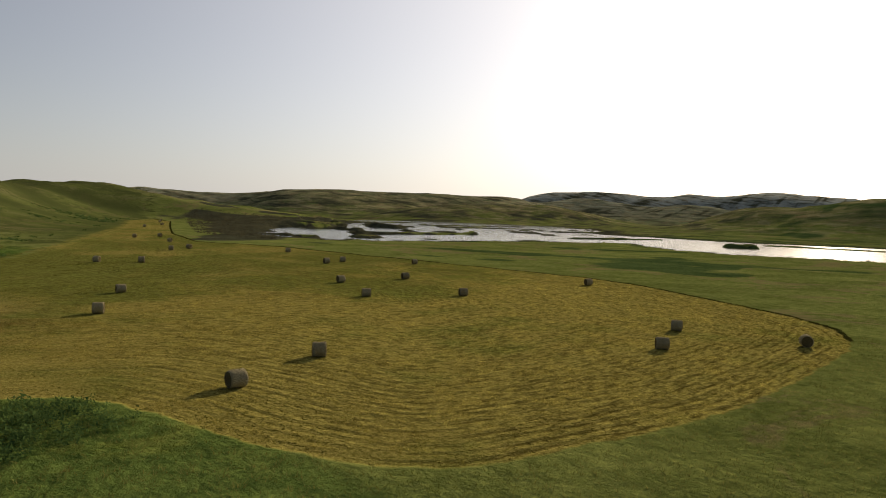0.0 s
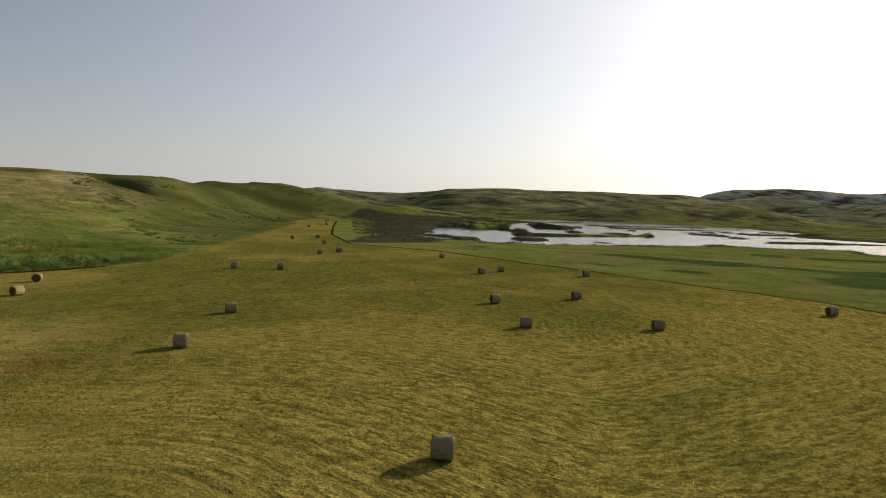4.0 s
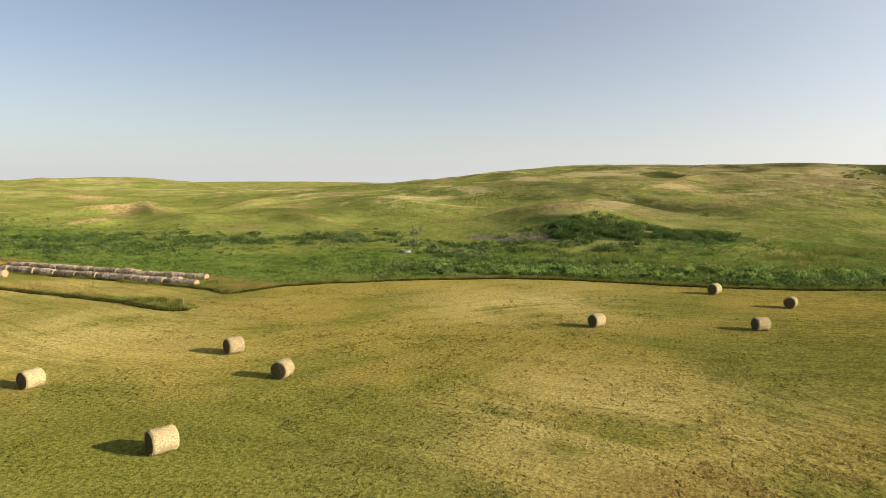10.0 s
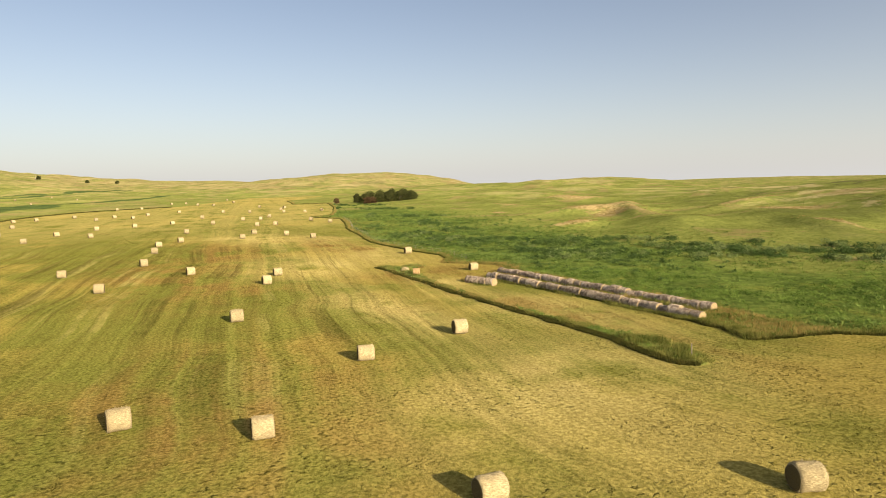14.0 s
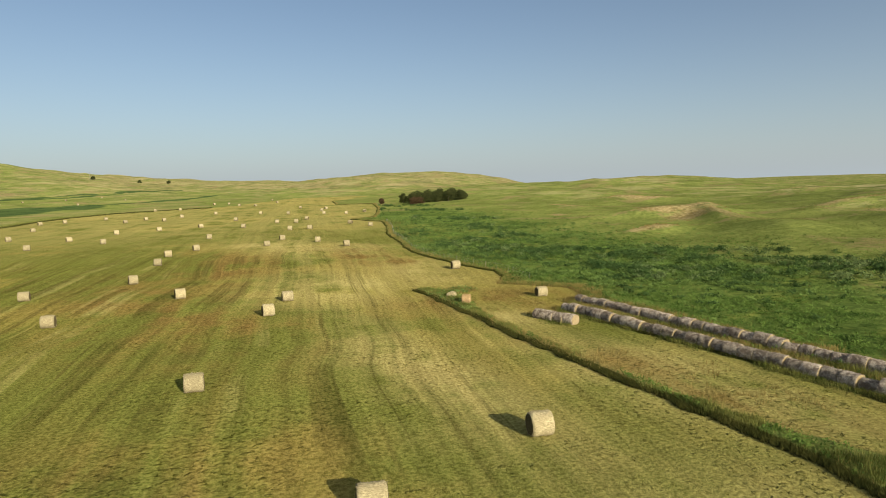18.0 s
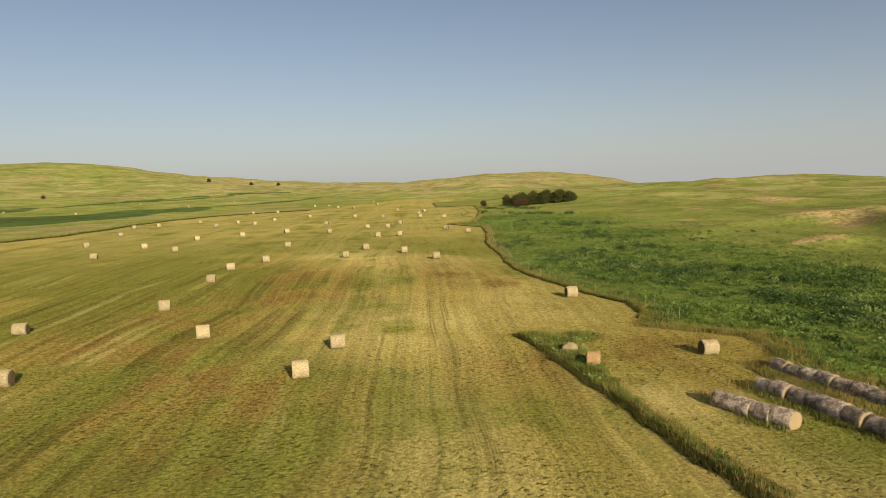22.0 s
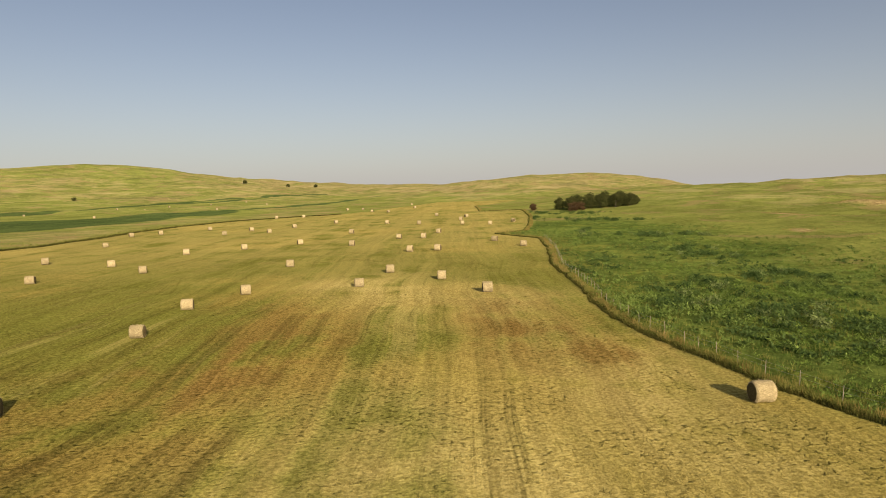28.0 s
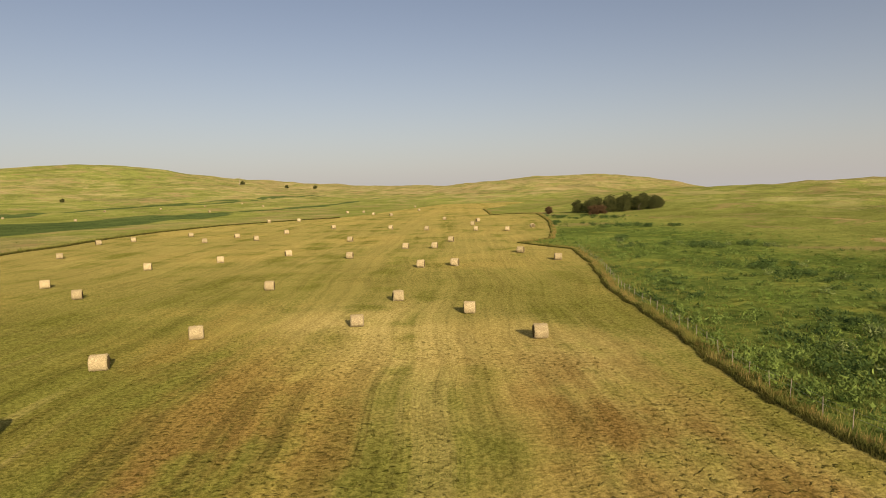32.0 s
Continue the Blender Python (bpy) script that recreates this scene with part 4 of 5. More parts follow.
# two long rows and one short row of old bales, end to end in tall grass
ROWS_OF_OLD = [(-129.7, -90.3, -130.9, -86.1, 4), (-134.9, -92.3, -137.0, -50.4, 28), (-139.6, -96.3, -142.0, -53.2, 29)]
for ax, ay, bx, by, n in ROWS_OF_OLD:
    turn = math.degrees(math.atan2(by - ay, bx - ax))
    for i in range(n):
        f = i / (n - 1)
        set_bale(old[(i * 7 + n) % 3], ax + (bx - ax) * f + random.uniform(-0.1, 0.1), ay + (by - ay) * f, turn + random.uniform(-4, 4), 0.93 + 0.12 * random.random(), random.uniform(-1, 1), random.uniform(0.14, 0.28))
slumped = tagged(bale("slumped_bale", 21, ROTTEN_HAY, ROTTEN_HAY, 0.7, 1.15, 0.3), "rust-brown collapsed round bale in tall grass", "hay bale")
slumped.matrix_world = pose(-126.1, -103.6, height(-126.1, -103.6) - slumped["foot"] - 0.05, 0, 0, 150)
rotten = tagged(bale("slumped_bale", 22, HAY, HAY, 0.6, 0.95, 0.3), "pale slumped old bale half sunk in tall grass", "hay bale")
rotten.matrix_world = pose(-126.0, -108.2, height(-126, -108.2) - rotten["foot"] - 0.12, 0, 0, 40)
for model in fresh + old:
    for ob in (*model.children_recursive, model):
        bpy.data.objects.remove(ob)


# ---- grass, weeds and reeds ----
def tufts(name, px, py, tall, material, blades=5, width=0.07, lean=0.45, spread=0.25, seed=1, leafy=False, sink=0.03, zoned=False):
    """Tufts of pointed blades standing on the ground at px, py, all in one mesh."""
    rng = np.random.RandomState(seed)
    n = len(px)
    pz = land(px, py) - sink
    tall = np.broadcast_to(tall, (n,))
    x, y, z, h = (np.repeat(v, blades) for v in (px, py, pz, tall))
    m = n * blades
    a, r = rng.rand(m) * 2 * np.pi, np.sqrt(rng.rand(m)) * spread
    h = h * (0.55 + 0.6 * rng.rand(m))
    bx, by = x + r * np.cos(a), y + r * np.sin(a)
    lx, ly = h * lean * rng.randn(m) * 0.7 + r * np.cos(a) * 0.6, h * lean * rng.randn(m) * 0.7 + r * np.sin(a) * 0.6
    t = rng.rand(m) * np.pi
    w = width * (0.6 + 0.8 * rng.rand(m))
    if leafy:
        lift = h * rng.rand(m) * 0.8
        one = np.stack([bx, by, z + lift], -1)
        two = np.stack([bx + w * np.cos(t), by + w * np.sin(t), z + lift + w * 0.4 * rng.randn(m)], -1)
        tip = np.stack([bx + w * rng.randn(m), by + w * rng.randn(m), z + lift + w * (0.5 + rng.rand(m))], -1)
    else:
        one = np.stack([bx - w / 2 * np.cos(t), by - w / 2 * np.sin(t), z], -1)
        two = np.stack([bx + w / 2 * np.cos(t), by + w / 2 * np.sin(t), z], -1)
        tip = np.stack([bx + lx, by + ly, z + h], -1)
    patches = []
    if zoned:
        at = dict(zip(PATCHES, masks(px, py)))
        patches = [(key, np.repeat(at[key], 3 * blades)) for key in ("away", "rust", "straw", "fresh", "rounds", "lane", "wheels", "golden", "ripple_shading")]
    return soup(name, np.stack([one, two, tip], 1).reshape(-1, 3), np.arange(3 * m).reshape(-1, 3), material, patches)


def scatter(seed, n, box, keep):
    """Up to n random places in the box (x0, x1, y0, y1), kept with the chance that keep gives."""
    rng = np.random.RandomState(seed)
    x, y = box[0] + rng.rand(n) * (box[1] - box[0]), box[2] + rng.rand(n) * (box[3] - box[2])
    s = rng.rand(n) < keep(x, y)
    return x[s], y[s]


def off_field(x, y):
    return np.maximum(outside(x, y, FIELD), -outside(x, y, STRIP))


def damp(x, y):
    """The damp bottom beside the field, thinning out up the slope."""
    d = off_field(x, y)
    return (d > 0.5) * (1 - ramp(d, 30, 85)) * hill_side(x, y)


def fringe(seed, per_metre, line, low, high):
    """Random places along the line, from low to high metres out on its right-hand side, with a ragged outline."""
    rng = np.random.RandomState(seed)
    xs, ys = [], []
    for (ax, ay), (bx, by) in zip(line, line[1:]):
        run = math.hypot(bx - ax, by - ay)
        n = int(run * per_metre)
        f, o = rng.rand(n), low + (high - low) * rng.rand(n)
        xs.append(ax + f * (bx - ax) + o * (by - ay) / run)
        ys.append(ay + f * (by - ay) - o * (bx - ax) / run)
    x, y = np.concatenate(xs), np.concatenate(ys)
    return x + 0.3 * vnoise(x, y, 2.2, 92), y + 0.3 * vnoise(x, y, 2.2, 93)


x, y = scatter(101, 34000, (-133.5, -120, -118, -35.5), lambda x, y: (outside(x, y, STRIP) < 0.35 * vnoise(x, y, 1.5, 90)) * ramp(vnoise(x, y, 2.2, 103) + 0.4 * vnoise(x, y, 7, 104), -0.7, 0.3))
tagged(tufts("tall_grass", x, y, 0.25 + 0.45 * ramp(vnoise(x, y, 1.8, 60) + 0.5 * vnoise(x, y, 5, 64), -0.6, 0.6), TALL_GRASS, 9, 0.045, 0.3, 0.25, 1), "strip of tall unmown grass along the stubble", "grass", kind="stuff")
x, y = scatter(120, 9000, (-133.5, -121, -118, -38), lambda x, y: (outside(x, y, STRIP) < -0.1) * (1 - 0.8 * ramp(y, -56, -48)) * ramp(vnoise(x, y, 3, 97), -0.2, 0.3))
tagged(tufts("green_weeds", x, y, 0.55, WEED, 14, 0.09, 0.4, 0.3, 20, True), "leafy green weeds in the grass strip", "grass", kind="stuff")
x, y = scatter(155, 1500, (-133.5, -121, -118, -98), lambda x, y: (outside(x, y, STRIP) < 0.1) * ramp(vnoise(x, y, 1.6, 170), -0.2, 0.2))
tagged(tufts("green_weeds", x, y, 0.65, BRIGHT_BUSH, 16, 0.1, 0.4, 0.3, 39, True), "bright leafy weeds at the broad end of the grass strip", "grass", kind="stuff")
x, y = scatter(122, 5200, (-141, -131.5, -53, -38), lambda x, y: (along(x, y, [(-137.2, -50), (-136.6, -46), (-134.2, -41)]) < 0.9 + 0.4 * vnoise(x, y, 2, 99)) | ((x > -143) & (y < -49) & (along(x, y, [(-142, -53), (-139.5, -48), (-137, -44)]) < 1.0)))
tagged(tufts("edge_grass", x, y, 0.45 + 0.2 * vnoise(x, y, 2, 112), TALL_GRASS, 8, 0.06, 0.4, 0.3, 22), "mound of tall ragged grass at the head of the bale rows", "grass", kind="stuff")
x, y = scatter(121, 5000, (-152, -130, -122, -92), lambda x, y: (off_field(x, y) > -0.5) * (off_field(x, y) < 3.0))
tagged(tufts("dry_grass", x, y, 0.5, DRY_GRASS, 9, 0.04, 0.35, 0.3, 21), "tawny dry grass in the field's corner", "grass", kind="stuff")
x, y = scatter(114, 9000, (-133.5, -121, -118, -35.5), lambda x, y: (outside(x, y, STRIP) < 0.2) * ramp(vnoise(x, y, 6, 40), -0.2, 0.6))
tagged(tufts("dry_grass", x, y, 0.55, DRY_GRASS, 6, 0.035, 0.3, 0.25, 14), "dry seed stalks among the tall grass strip", "grass", kind="stuff")
x, y = scatter(102, 130000, (-200, -130, -300, 70), lambda x, y: (off_field(x, y) > 0) * np.exp(-np.maximum(off_field(x, y), 0) / 3.5))
tagged(tufts("edge_grass", x, y, 0.5, TALL_GRASS, 6, 0.045, 0.4, 0.3, 2), "uncut grass standing along the hayfield's edge", "grass", kind="stuff")
x, y = scatter(103, 11000, (-146, -122, -120, -38), lambda x, y: np.where((x < -132) & (y > -98), off_field(x, y) > 0.2, 0.25 * ramp(vnoise(x, y, 4, 81), 0.0, 0.6)) * (x > -145))
tagged(tufts("dry_grass", x, y, 0.55 + 0.25 * vnoise(x, y, 5, 100), DRY_GRASS, 7, 0.045, 0.45, 0.3, 3), "dry straw-coloured grass round the bale rows", "grass", kind="stuff")
rows_at = [[(ax, ay), (bx, by)] for ax, ay, bx, by, n in ROWS_OF_OLD]
x, y = scatter(150, 16000, (-147, -128, -98, -48), lambda x, y: np.minimum(1, sum(np.exp(-0.5 * ((along(x, y, line) - 1.0) / 0.4) ** 2) for line in rows_at)) * ramp(vnoise(x, y, 3, 150) + 0.5 * vnoise(x, y, 9, 151), -0.5, 0.3))
tagged(tufts("tall_grass", x, y, 0.5 + 0.3 * vnoise(x, y, 4, 152), TALL_GRASS, 8, 0.05, 0.35, 0.28, 34), "tall ragged grass growing at the foot of the bale rows", "grass", kind="stuff")
x, y = scatter(151, 9000, (-150, -129, -100, -44), lambda x, y: np.maximum(1 - ramp(np.abs(along(x, y, rows_at[2]) - 2.2) + vnoise(x, y, 4, 153), 0.6, 1.8), 0.8 * (along(x, y, [(-131.5, -93), (-134.2, -96), (-139, -98.5)]) < 1.8)) * ramp(vnoise(x, y, 2.5, 154), -0.4, 0.3))
tagged(tufts("dry_grass", x, y, 0.6 + 0.25 * vnoise(x, y, 3, 155), DRY_GRASS, 9, 0.045, 0.4, 0.3, 35), "pale dry grass standing behind and at the ends of the bale rows", "grass", kind="stuff")
HILL_LINE = EDGE_HILL[5:] + EDGE_FAR[:8]
STRIP_LINE = STRIP[13:] + STRIP[:2]
x, y = fringe(116, 22, HILL_LINE, 0.1, 1.1)
tagged(tufts("edge_grass", x, y, 0.35 + 0.35 * ramp(vnoise(x, y, 4, 91), -0.6, 0.6), TALL_GRASS, 8, 0.05, 0.3, 0.25, 16), "tall ragged fringe of grass where the mower stopped", "grass", kind="stuff")
x, y = fringe(131, 4, [p for p in HILL_LINE if p[1] < -118], 0.3, 1.3)
tagged(tufts("dry_grass", x, y, 0.75 + 0.25 * vnoise(x, y, 3, 113), DRY_GRASS, 8, 0.045, 0.3, 0.3, 31), "pale dry seed stalks along the fence line", "grass", kind="stuff")
# dark band in place of the shadow at the grass's foot
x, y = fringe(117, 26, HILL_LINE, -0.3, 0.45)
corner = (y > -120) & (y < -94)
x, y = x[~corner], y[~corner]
tagged(tufts("edge_weeds", x, y, 0.3, EDGE_SHADE_WEED, 9, 0.07, 0.4, 0.2, 17), "dark low weeds standing in for shade at the foot of the uncut grass", "grass", kind="stuff")
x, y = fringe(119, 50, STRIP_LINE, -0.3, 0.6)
tagged(tufts("edge_weeds", x, y, 0.36, EDGE_SHADE_WEED, 10, 0.06, 0.4, 0.2, 19), "dark low weeds standing in for shade along the grass strip", "grass", kind="stuff")
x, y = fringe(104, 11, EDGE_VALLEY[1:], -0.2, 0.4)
tagged(tufts("edge_weeds", x, y, 0.22, EDGE_SHADE_WEED, 8, 0.09, 0.35, 0.2, 4), "dark line of weeds standing in for the shaded edge on the valley side", "grass", kind="stuff")
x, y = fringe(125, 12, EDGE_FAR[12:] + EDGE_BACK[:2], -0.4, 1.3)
tagged(tufts("edge_weeds", x, y, 0.6, EDGE_SHADE_WEED, 9, 0.14, 0.35, 0.35, 25), "dark weeds standing in for the shaded edge on the hayfield's far side", "grass", kind="stuff")
x, y = scatter(126, 9000, (-185, -140, -280, -110), lambda x, y: damp(x, y) * 0.5 * ramp(vnoise(x, y, 6, 102), -0.2, 0.5))
tagged(tufts("tall_stalks", x, y, 0.8, TALL_GRASS, 5, 0.035, 0.25, 0.3, 26), "pale grass stalks standing among green weeds", "grass", kind="stuff")
x, y = scatter(152, 14000, (-250, -165, -30, 70), lambda x, y: damp(x, y) * ramp(off_field(x, y), 5, 14) * (1 - ramp(off_field(x, y), 30, 48)) * ramp(vnoise(x, y, 8, 156) + 0.5 * vnoise(x, y, 3, 157), -0.1, 0.4) * ramp(y, -30, 8))
tagged(tufts("tall_stalks", x, y, 1.2, PASTURE, 6, 0.07, 0.25, 0.4, 36), "tall pale stalks standing among weeds below the bank", "grass", kind="stuff")
x, y = scatter(105, 70000, (-70, 40, -470, -240), lambda x, y: (off_field(x, y) > 0) * np.exp(-np.maximum(off_field(x, y), 0) / 3.0))
tagged(tufts("edge_grass", x, y, 0.8, TALL_GRASS, 5, 0.12, 0.35, 0.35, 5), "line of uncut grass on the far side of the field", "grass", kind="stuff")


# hay shed round each bale on the field
rng = np.random.RandomState(140)
near = np.array([ob.matrix_world.translation[:2] for ob in BALES if ob["group"] == "round bales on the field"])
a, r = rng.rand(len(near), 16) * 6.283, 0.6 + 1.5 * rng.rand(len(near), 16) ** 2
x, y = (near[:, :1] + r * np.cos(a)).ravel(), (near[:, 1:] + r * np.sin(a)).ravel()
tagged(tufts("shed_hay", x, y, 0.1, DRY_GRASS, 7, 0.06, 1.6, 0.3, 32), "loose dry hay shed round the bales", "hay", kind="stuff")


# belts of low bushes in the damp bottom
BELTS_NORTH = [
    ([(-168, -26), (-174, -24), (-187, -13), (-184, -5), (-191, 4)], 8),
    ([(-199, -34), (-211, -26), (-209, -12)], 7),
    ([(-226, -62), (-200, -30), (-180, -20), (-186, 0), (-183, 16), (-184, 36), (-190, 47)], 8),
    ([(-214, -100), (-218, 10)], 5),
    ([(-228, -18), (-243, -8), (-246, 8), (-240, 18)], 11),
    ([(-178, 20), (-176, 40), (-184, 54), (-200, 66), (-225, 80)], 5),
]
BELTS_MIDDLE = [
    ([(-172, -110), (-187, -97), (-200, -89), (-213, -87)], 7),
    ([(-205, -70), (-216, -67), (-226, -63), (-222, -84)], 9),
    ([(-160, -155), (-168, -151), (-187, -140), (-204, -127)], 8),
    ([(-172, -113), (-180, -108), (-194, -99)], 6),
    ([(-178, -127), (-190, -118), (-205, -98), (-212, -77), (-226, -62)], 8),
    ([(-160, -175), (-163, -140), (-166, -112)], 10),
    ([(-171, -108), (-176, -100), (-187, -100)], 6),
    ([(-172, -150), (-180, -131)], 6),
]
BELTS_SOUTH = [
    ([(-189, -278), (-203, -270), (-217, -272)], 6),
    ([(-197, -303), (-190, -290)], 4),
    ([(-190, -228), (-189, -210)], 7),
    ([(-200, -378), (-212, -352), (-232, -337)], 8),
    ([(-181, -186), (-190, -227)], 5),
    ([(-215, -425), (-240, -400)], 9),
]
BELTS = BELTS_NORTH + BELTS_MIDDLE + BELTS_SOUTH


def belt(x, y):
    best = np.zeros(np.shape(x))
    for line, wide in BELTS:
        best = np.maximum(best, 1 - ramp(along(x, y, line) + 5 * vnoise(x, y, 7, 14) + 3 * vnoise(x, y, 3, 15), wide * 0.35, wide))
    return best


x, y = scatter(106, 130000, (-250, -128, -310, 70), lambda x, y: damp(x, y) * (1 - 0.8 * ramp(-y, 150, 220)) * (0.12 + 0.88 * ramp(vnoise(x, y, 14, 12) + 0.6 * vnoise(x, y, 5, 13), -0.1, 0.5)))
tagged(tufts("green_weeds", x, y, 0.42, WEED, 8, 0.14, 0.6, 0.45, 6, True), "lush green weeds and grass in the damp bottom", "grass", kind="stuff")
x, y = scatter(107, 70000, (-275, -150, -430, 62), lambda x, y: np.maximum(belt(x, y) * 0.75 * ramp(vnoise(x, y, 3.4, 125) + 0.5 * vnoise(x, y, 9, 126), -0.1, 0.45), 0.55 * (0.1 + 0.35 * (1 - ramp(off_field(x, y), 12, 45))) * damp(x, y) * ramp(vnoise(x, y, 9, 61) + 0.6 * vnoise(x, y, 4, 62), -0.3, 0.4) * ramp(-y, 70, 110) * (1 - ramp(-y, 190, 270))) * (off_field(x, y) > 1.5))
tagged(tufts("low_bushes", x, y, 0.55 + 0.75 * belt(x, y), BUSH, 30, 0.22, 0.4, 0.7, 7, True), "dark green low leafy bushes in patches", "bushes", kind="stuff")


def rank(x, y):
    """Where tall leafy plants crowd the damp bottom: south of the bale rows and along the field's northern edge, thin behind the rows."""
    d = off_field(x, y)
    south = ramp(-y, 88, 108) * (1 - 0.85 * ramp(-y + 6 * vnoise(x, y, 20, 168), 168, 215)) * (1 - ramp(d, 34, 62)) * (1 - ramp(-y, 330, 420))
    north = 1.3 * ramp(y, -50, -34) * (1 - ramp(d, 16, 30)) * (1 - ramp(y, 44, 60))
    return (d > 1.5) * hill_side(x, y) * np.maximum(np.maximum(south, north), 0.1 * (1 - ramp(d, 40, 90)))


x, y = scatter(130, 48000, (-235, -140, -400, 62), lambda x, y: rank(x, y) * (0.1 + 0.9 * ramp(vnoise(x, y, 17, 110) + 0.7 * vnoise(x, y, 5, 111), -0.15, 0.2)) * 0.8)
tagged(tufts("leafy_clumps", x, y, 0.75 + 0.25 * vnoise(x, y, 9, 132) + 0.35 * ramp(y, -60, -30), CLUMPY, 24, 0.19, 0.4, 0.55, 30, True), "tall leafy green plants crowding the damp bottom", "bushes", kind="stuff")
x, y = scatter(132, 26000, (-260, -150, -320, 62), lambda x, y: belt(x, y) * 0.55 * ramp(vnoise(x, y, 4.5, 127) + 0.4 * vnoise(x, y, 11, 128), 0.0, 0.4) * (off_field(x, y) > 2) * (0.3 + 0.7 * ramp(y, -120, -60)))
tagged(tufts("shrubs", x, y, 1.35, SHRUB, 70, 0.2, 0.4, 0.95, 33, True), "rounded grey-green shrubs in the damp bottom", "bushes", kind="stuff")
NORTH_BANK = [(-175, -28), (-174, -8), (-178, 8), (-182, 20), (-187, 34), (-193, 46)]
x, y = scatter(153, 5200, (-205, -165, -36, 54), lambda x, y: (off_field(x, y) > 2.0) * (1 - ramp(along(x, y, NORTH_BANK) + 2.5 * vnoise(x, y, 6, 158), 3, 7)) * ramp(vnoise(x, y, 4, 159) + 0.4 * vnoise(x, y, 1.7, 160), -0.15, 0.15) * ramp(y, -34, -18))
tagged(tufts("leafy_bushes", x, y, 1.6 + 0.6 * vnoise(x, y, 5, 161), BRIGHT_BUSH, 56, 0.24, 0.4, 0.8, 37, True), "bright green leafy bushes along the field's edge", "bushes", kind="stuff")
x, y = scatter(154, 3400, (-265, -222, -24, 34), lambda x, y: (1 - ramp(along(x, y, [(-236, -12), (-236, 0), (-243, 12), (-252, 20)]) + 3 * vnoise(x, y, 6, 164), 4, 9)) * ramp(vnoise(x, y, 4, 165), -0.6, 0.1))
tagged(tufts("dark_bushes", x, y, 1.5 + 0.5 * vnoise(x, y, 5, 166), BUSH, 50, 0.24, 0.4, 0.9, 38, True), "dark bushes on the shaded bank below the hill", "bushes", kind="stuff")
x, y = scatter(156, 9000, (-520, -215, 80, 290), lambda x, y: hill_side(x, y) * ramp(off_field(x, y), 4, 14) * (1 - 0.5 * ramp(off_field(x, y), 90, 200)) * ramp(vnoise(x, y, 26, 171) + 0.6 * vnoise(x, y, 9, 172), 0.1, 0.45) * 0.5)
tagged(tufts("low_bushes", x, y, 0.9 + 0.4 * vnoise(x, y, 14, 173), BUSH, 22, 0.34, 0.4, 1.1, 40, True), "dark brush scattered over the hill behind the field", "bushes", kind="stuff")
x, y = scatter(108, 2600, (-90, -43, -15, 24), lambda x, y: ramp(off_field(x, y), 0.3, 2.5) * ramp(vnoise(x, y, 9, 16), -0.5, 0.3))
tagged(tufts("low_bushes", x, y, 0.8, BUSH, 70, 0.13, 0.4, 0.8, 8, True), "dark bushes at the rounded end of the field", "bushes", kind="stuff")
x, y = scatter(109, 40000, (-90, 30, -40, 110), lambda x, y: ramp(off_field(x, y), 0.3, 1.5) * (1 - ramp(off_field(x, y), 20, 45)))
tagged(tufts("pasture_tufts", x, y, 0.3, PASTURE, 5, 0.05, 0.6, 0.35, 9), "uneven green pasture grass beside the field", "grass", kind="stuff")
x, y = scatter(110, 60000, (-420, -170, -420, 160), lambda x, y: ramp(off_field(x, y), 20, 60) * hill_side(x, y) * (0.3 + 0.7 * ramp(vnoise(x, y, 20, 17), -0.4, 0.4)))
tagged(tufts("pasture_tufts", x, y, 0.35, PASTURE, 4, 0.08, 0.6, 0.5, 10), "tufts of tawny and green grass on the hill slopes", "grass", kind="stuff")
x, y = scatter(123, 40000, (-400, -190, -380, 0), lambda x, y: np.minimum(1, sum(np.exp(-0.5 * blob(x, y, *crest)) for crest in CRESTS)) * ramp(vnoise(x, y, 4, 101), -0.2, 0.5))
tagged(tufts("dry_grass", x, y, 0.5, DRY_GRASS, 7, 0.12, 0.5, 0.45, 23), "rust-brown bunch grass on the crests of low mounds", "grass", kind="stuff")
x, y = scatter(111, 240000, (-142, -60, -260, 40), lambda x, y: (off_field(x, y) < 0) * ramp(vnoise(x, y, 1.5, 18) + 0.6 * vnoise(x, y, 9, 19), -0.25, 0.5))
tagged(tufts("stubble", x, y, 0.13, STUBBLE, 4, 0.035, 0.8, 0.24, 11, zoned=True), "short mown hay stubble with loose straw", "stubble", kind="stuff")
x, y = scatter(113, 240000, (-125, -11, 24, 156), lambda x, y: (off_field(x, y) < -0.3) * (0.6 + 0.4 * ramp(np.sin(off_field(x, y) * 5.5 + 2 * vnoise(x, y, 9, 21)), 0.2, 0.9)) * ramp(vnoise(x, y, 1.4, 22) + 0.5 * vnoise(x, y, 5, 23), -0.1, 0.5))
tagged(tufts("stubble", x, y, 0.19, STUBBLE, 4, 0.055, 0.6, 0.28, 13, zoned=True), "mown stubble in curved rounds at the field's end", "stubble", kind="stuff")
x, y = scatter(115, 90000, (-180, -20, -200, 120), lambda x, y: (off_field(x, y) < -1) * ramp(vnoise(x, y, 2.6, 71) + 0.6 * vnoise(x, y, 22, 72), -0.1, 0.9) * (0.25 + 0.75 * ramp(y, -60, 0)))
tagged(tufts("hay_clumps", x, y, 0.15, CLUMP, 8, 0.08, 0.6, 0.34, 15, True, zoned=True), "dark leftover clumps of hay on the stubble", "hay", kind="stuff")
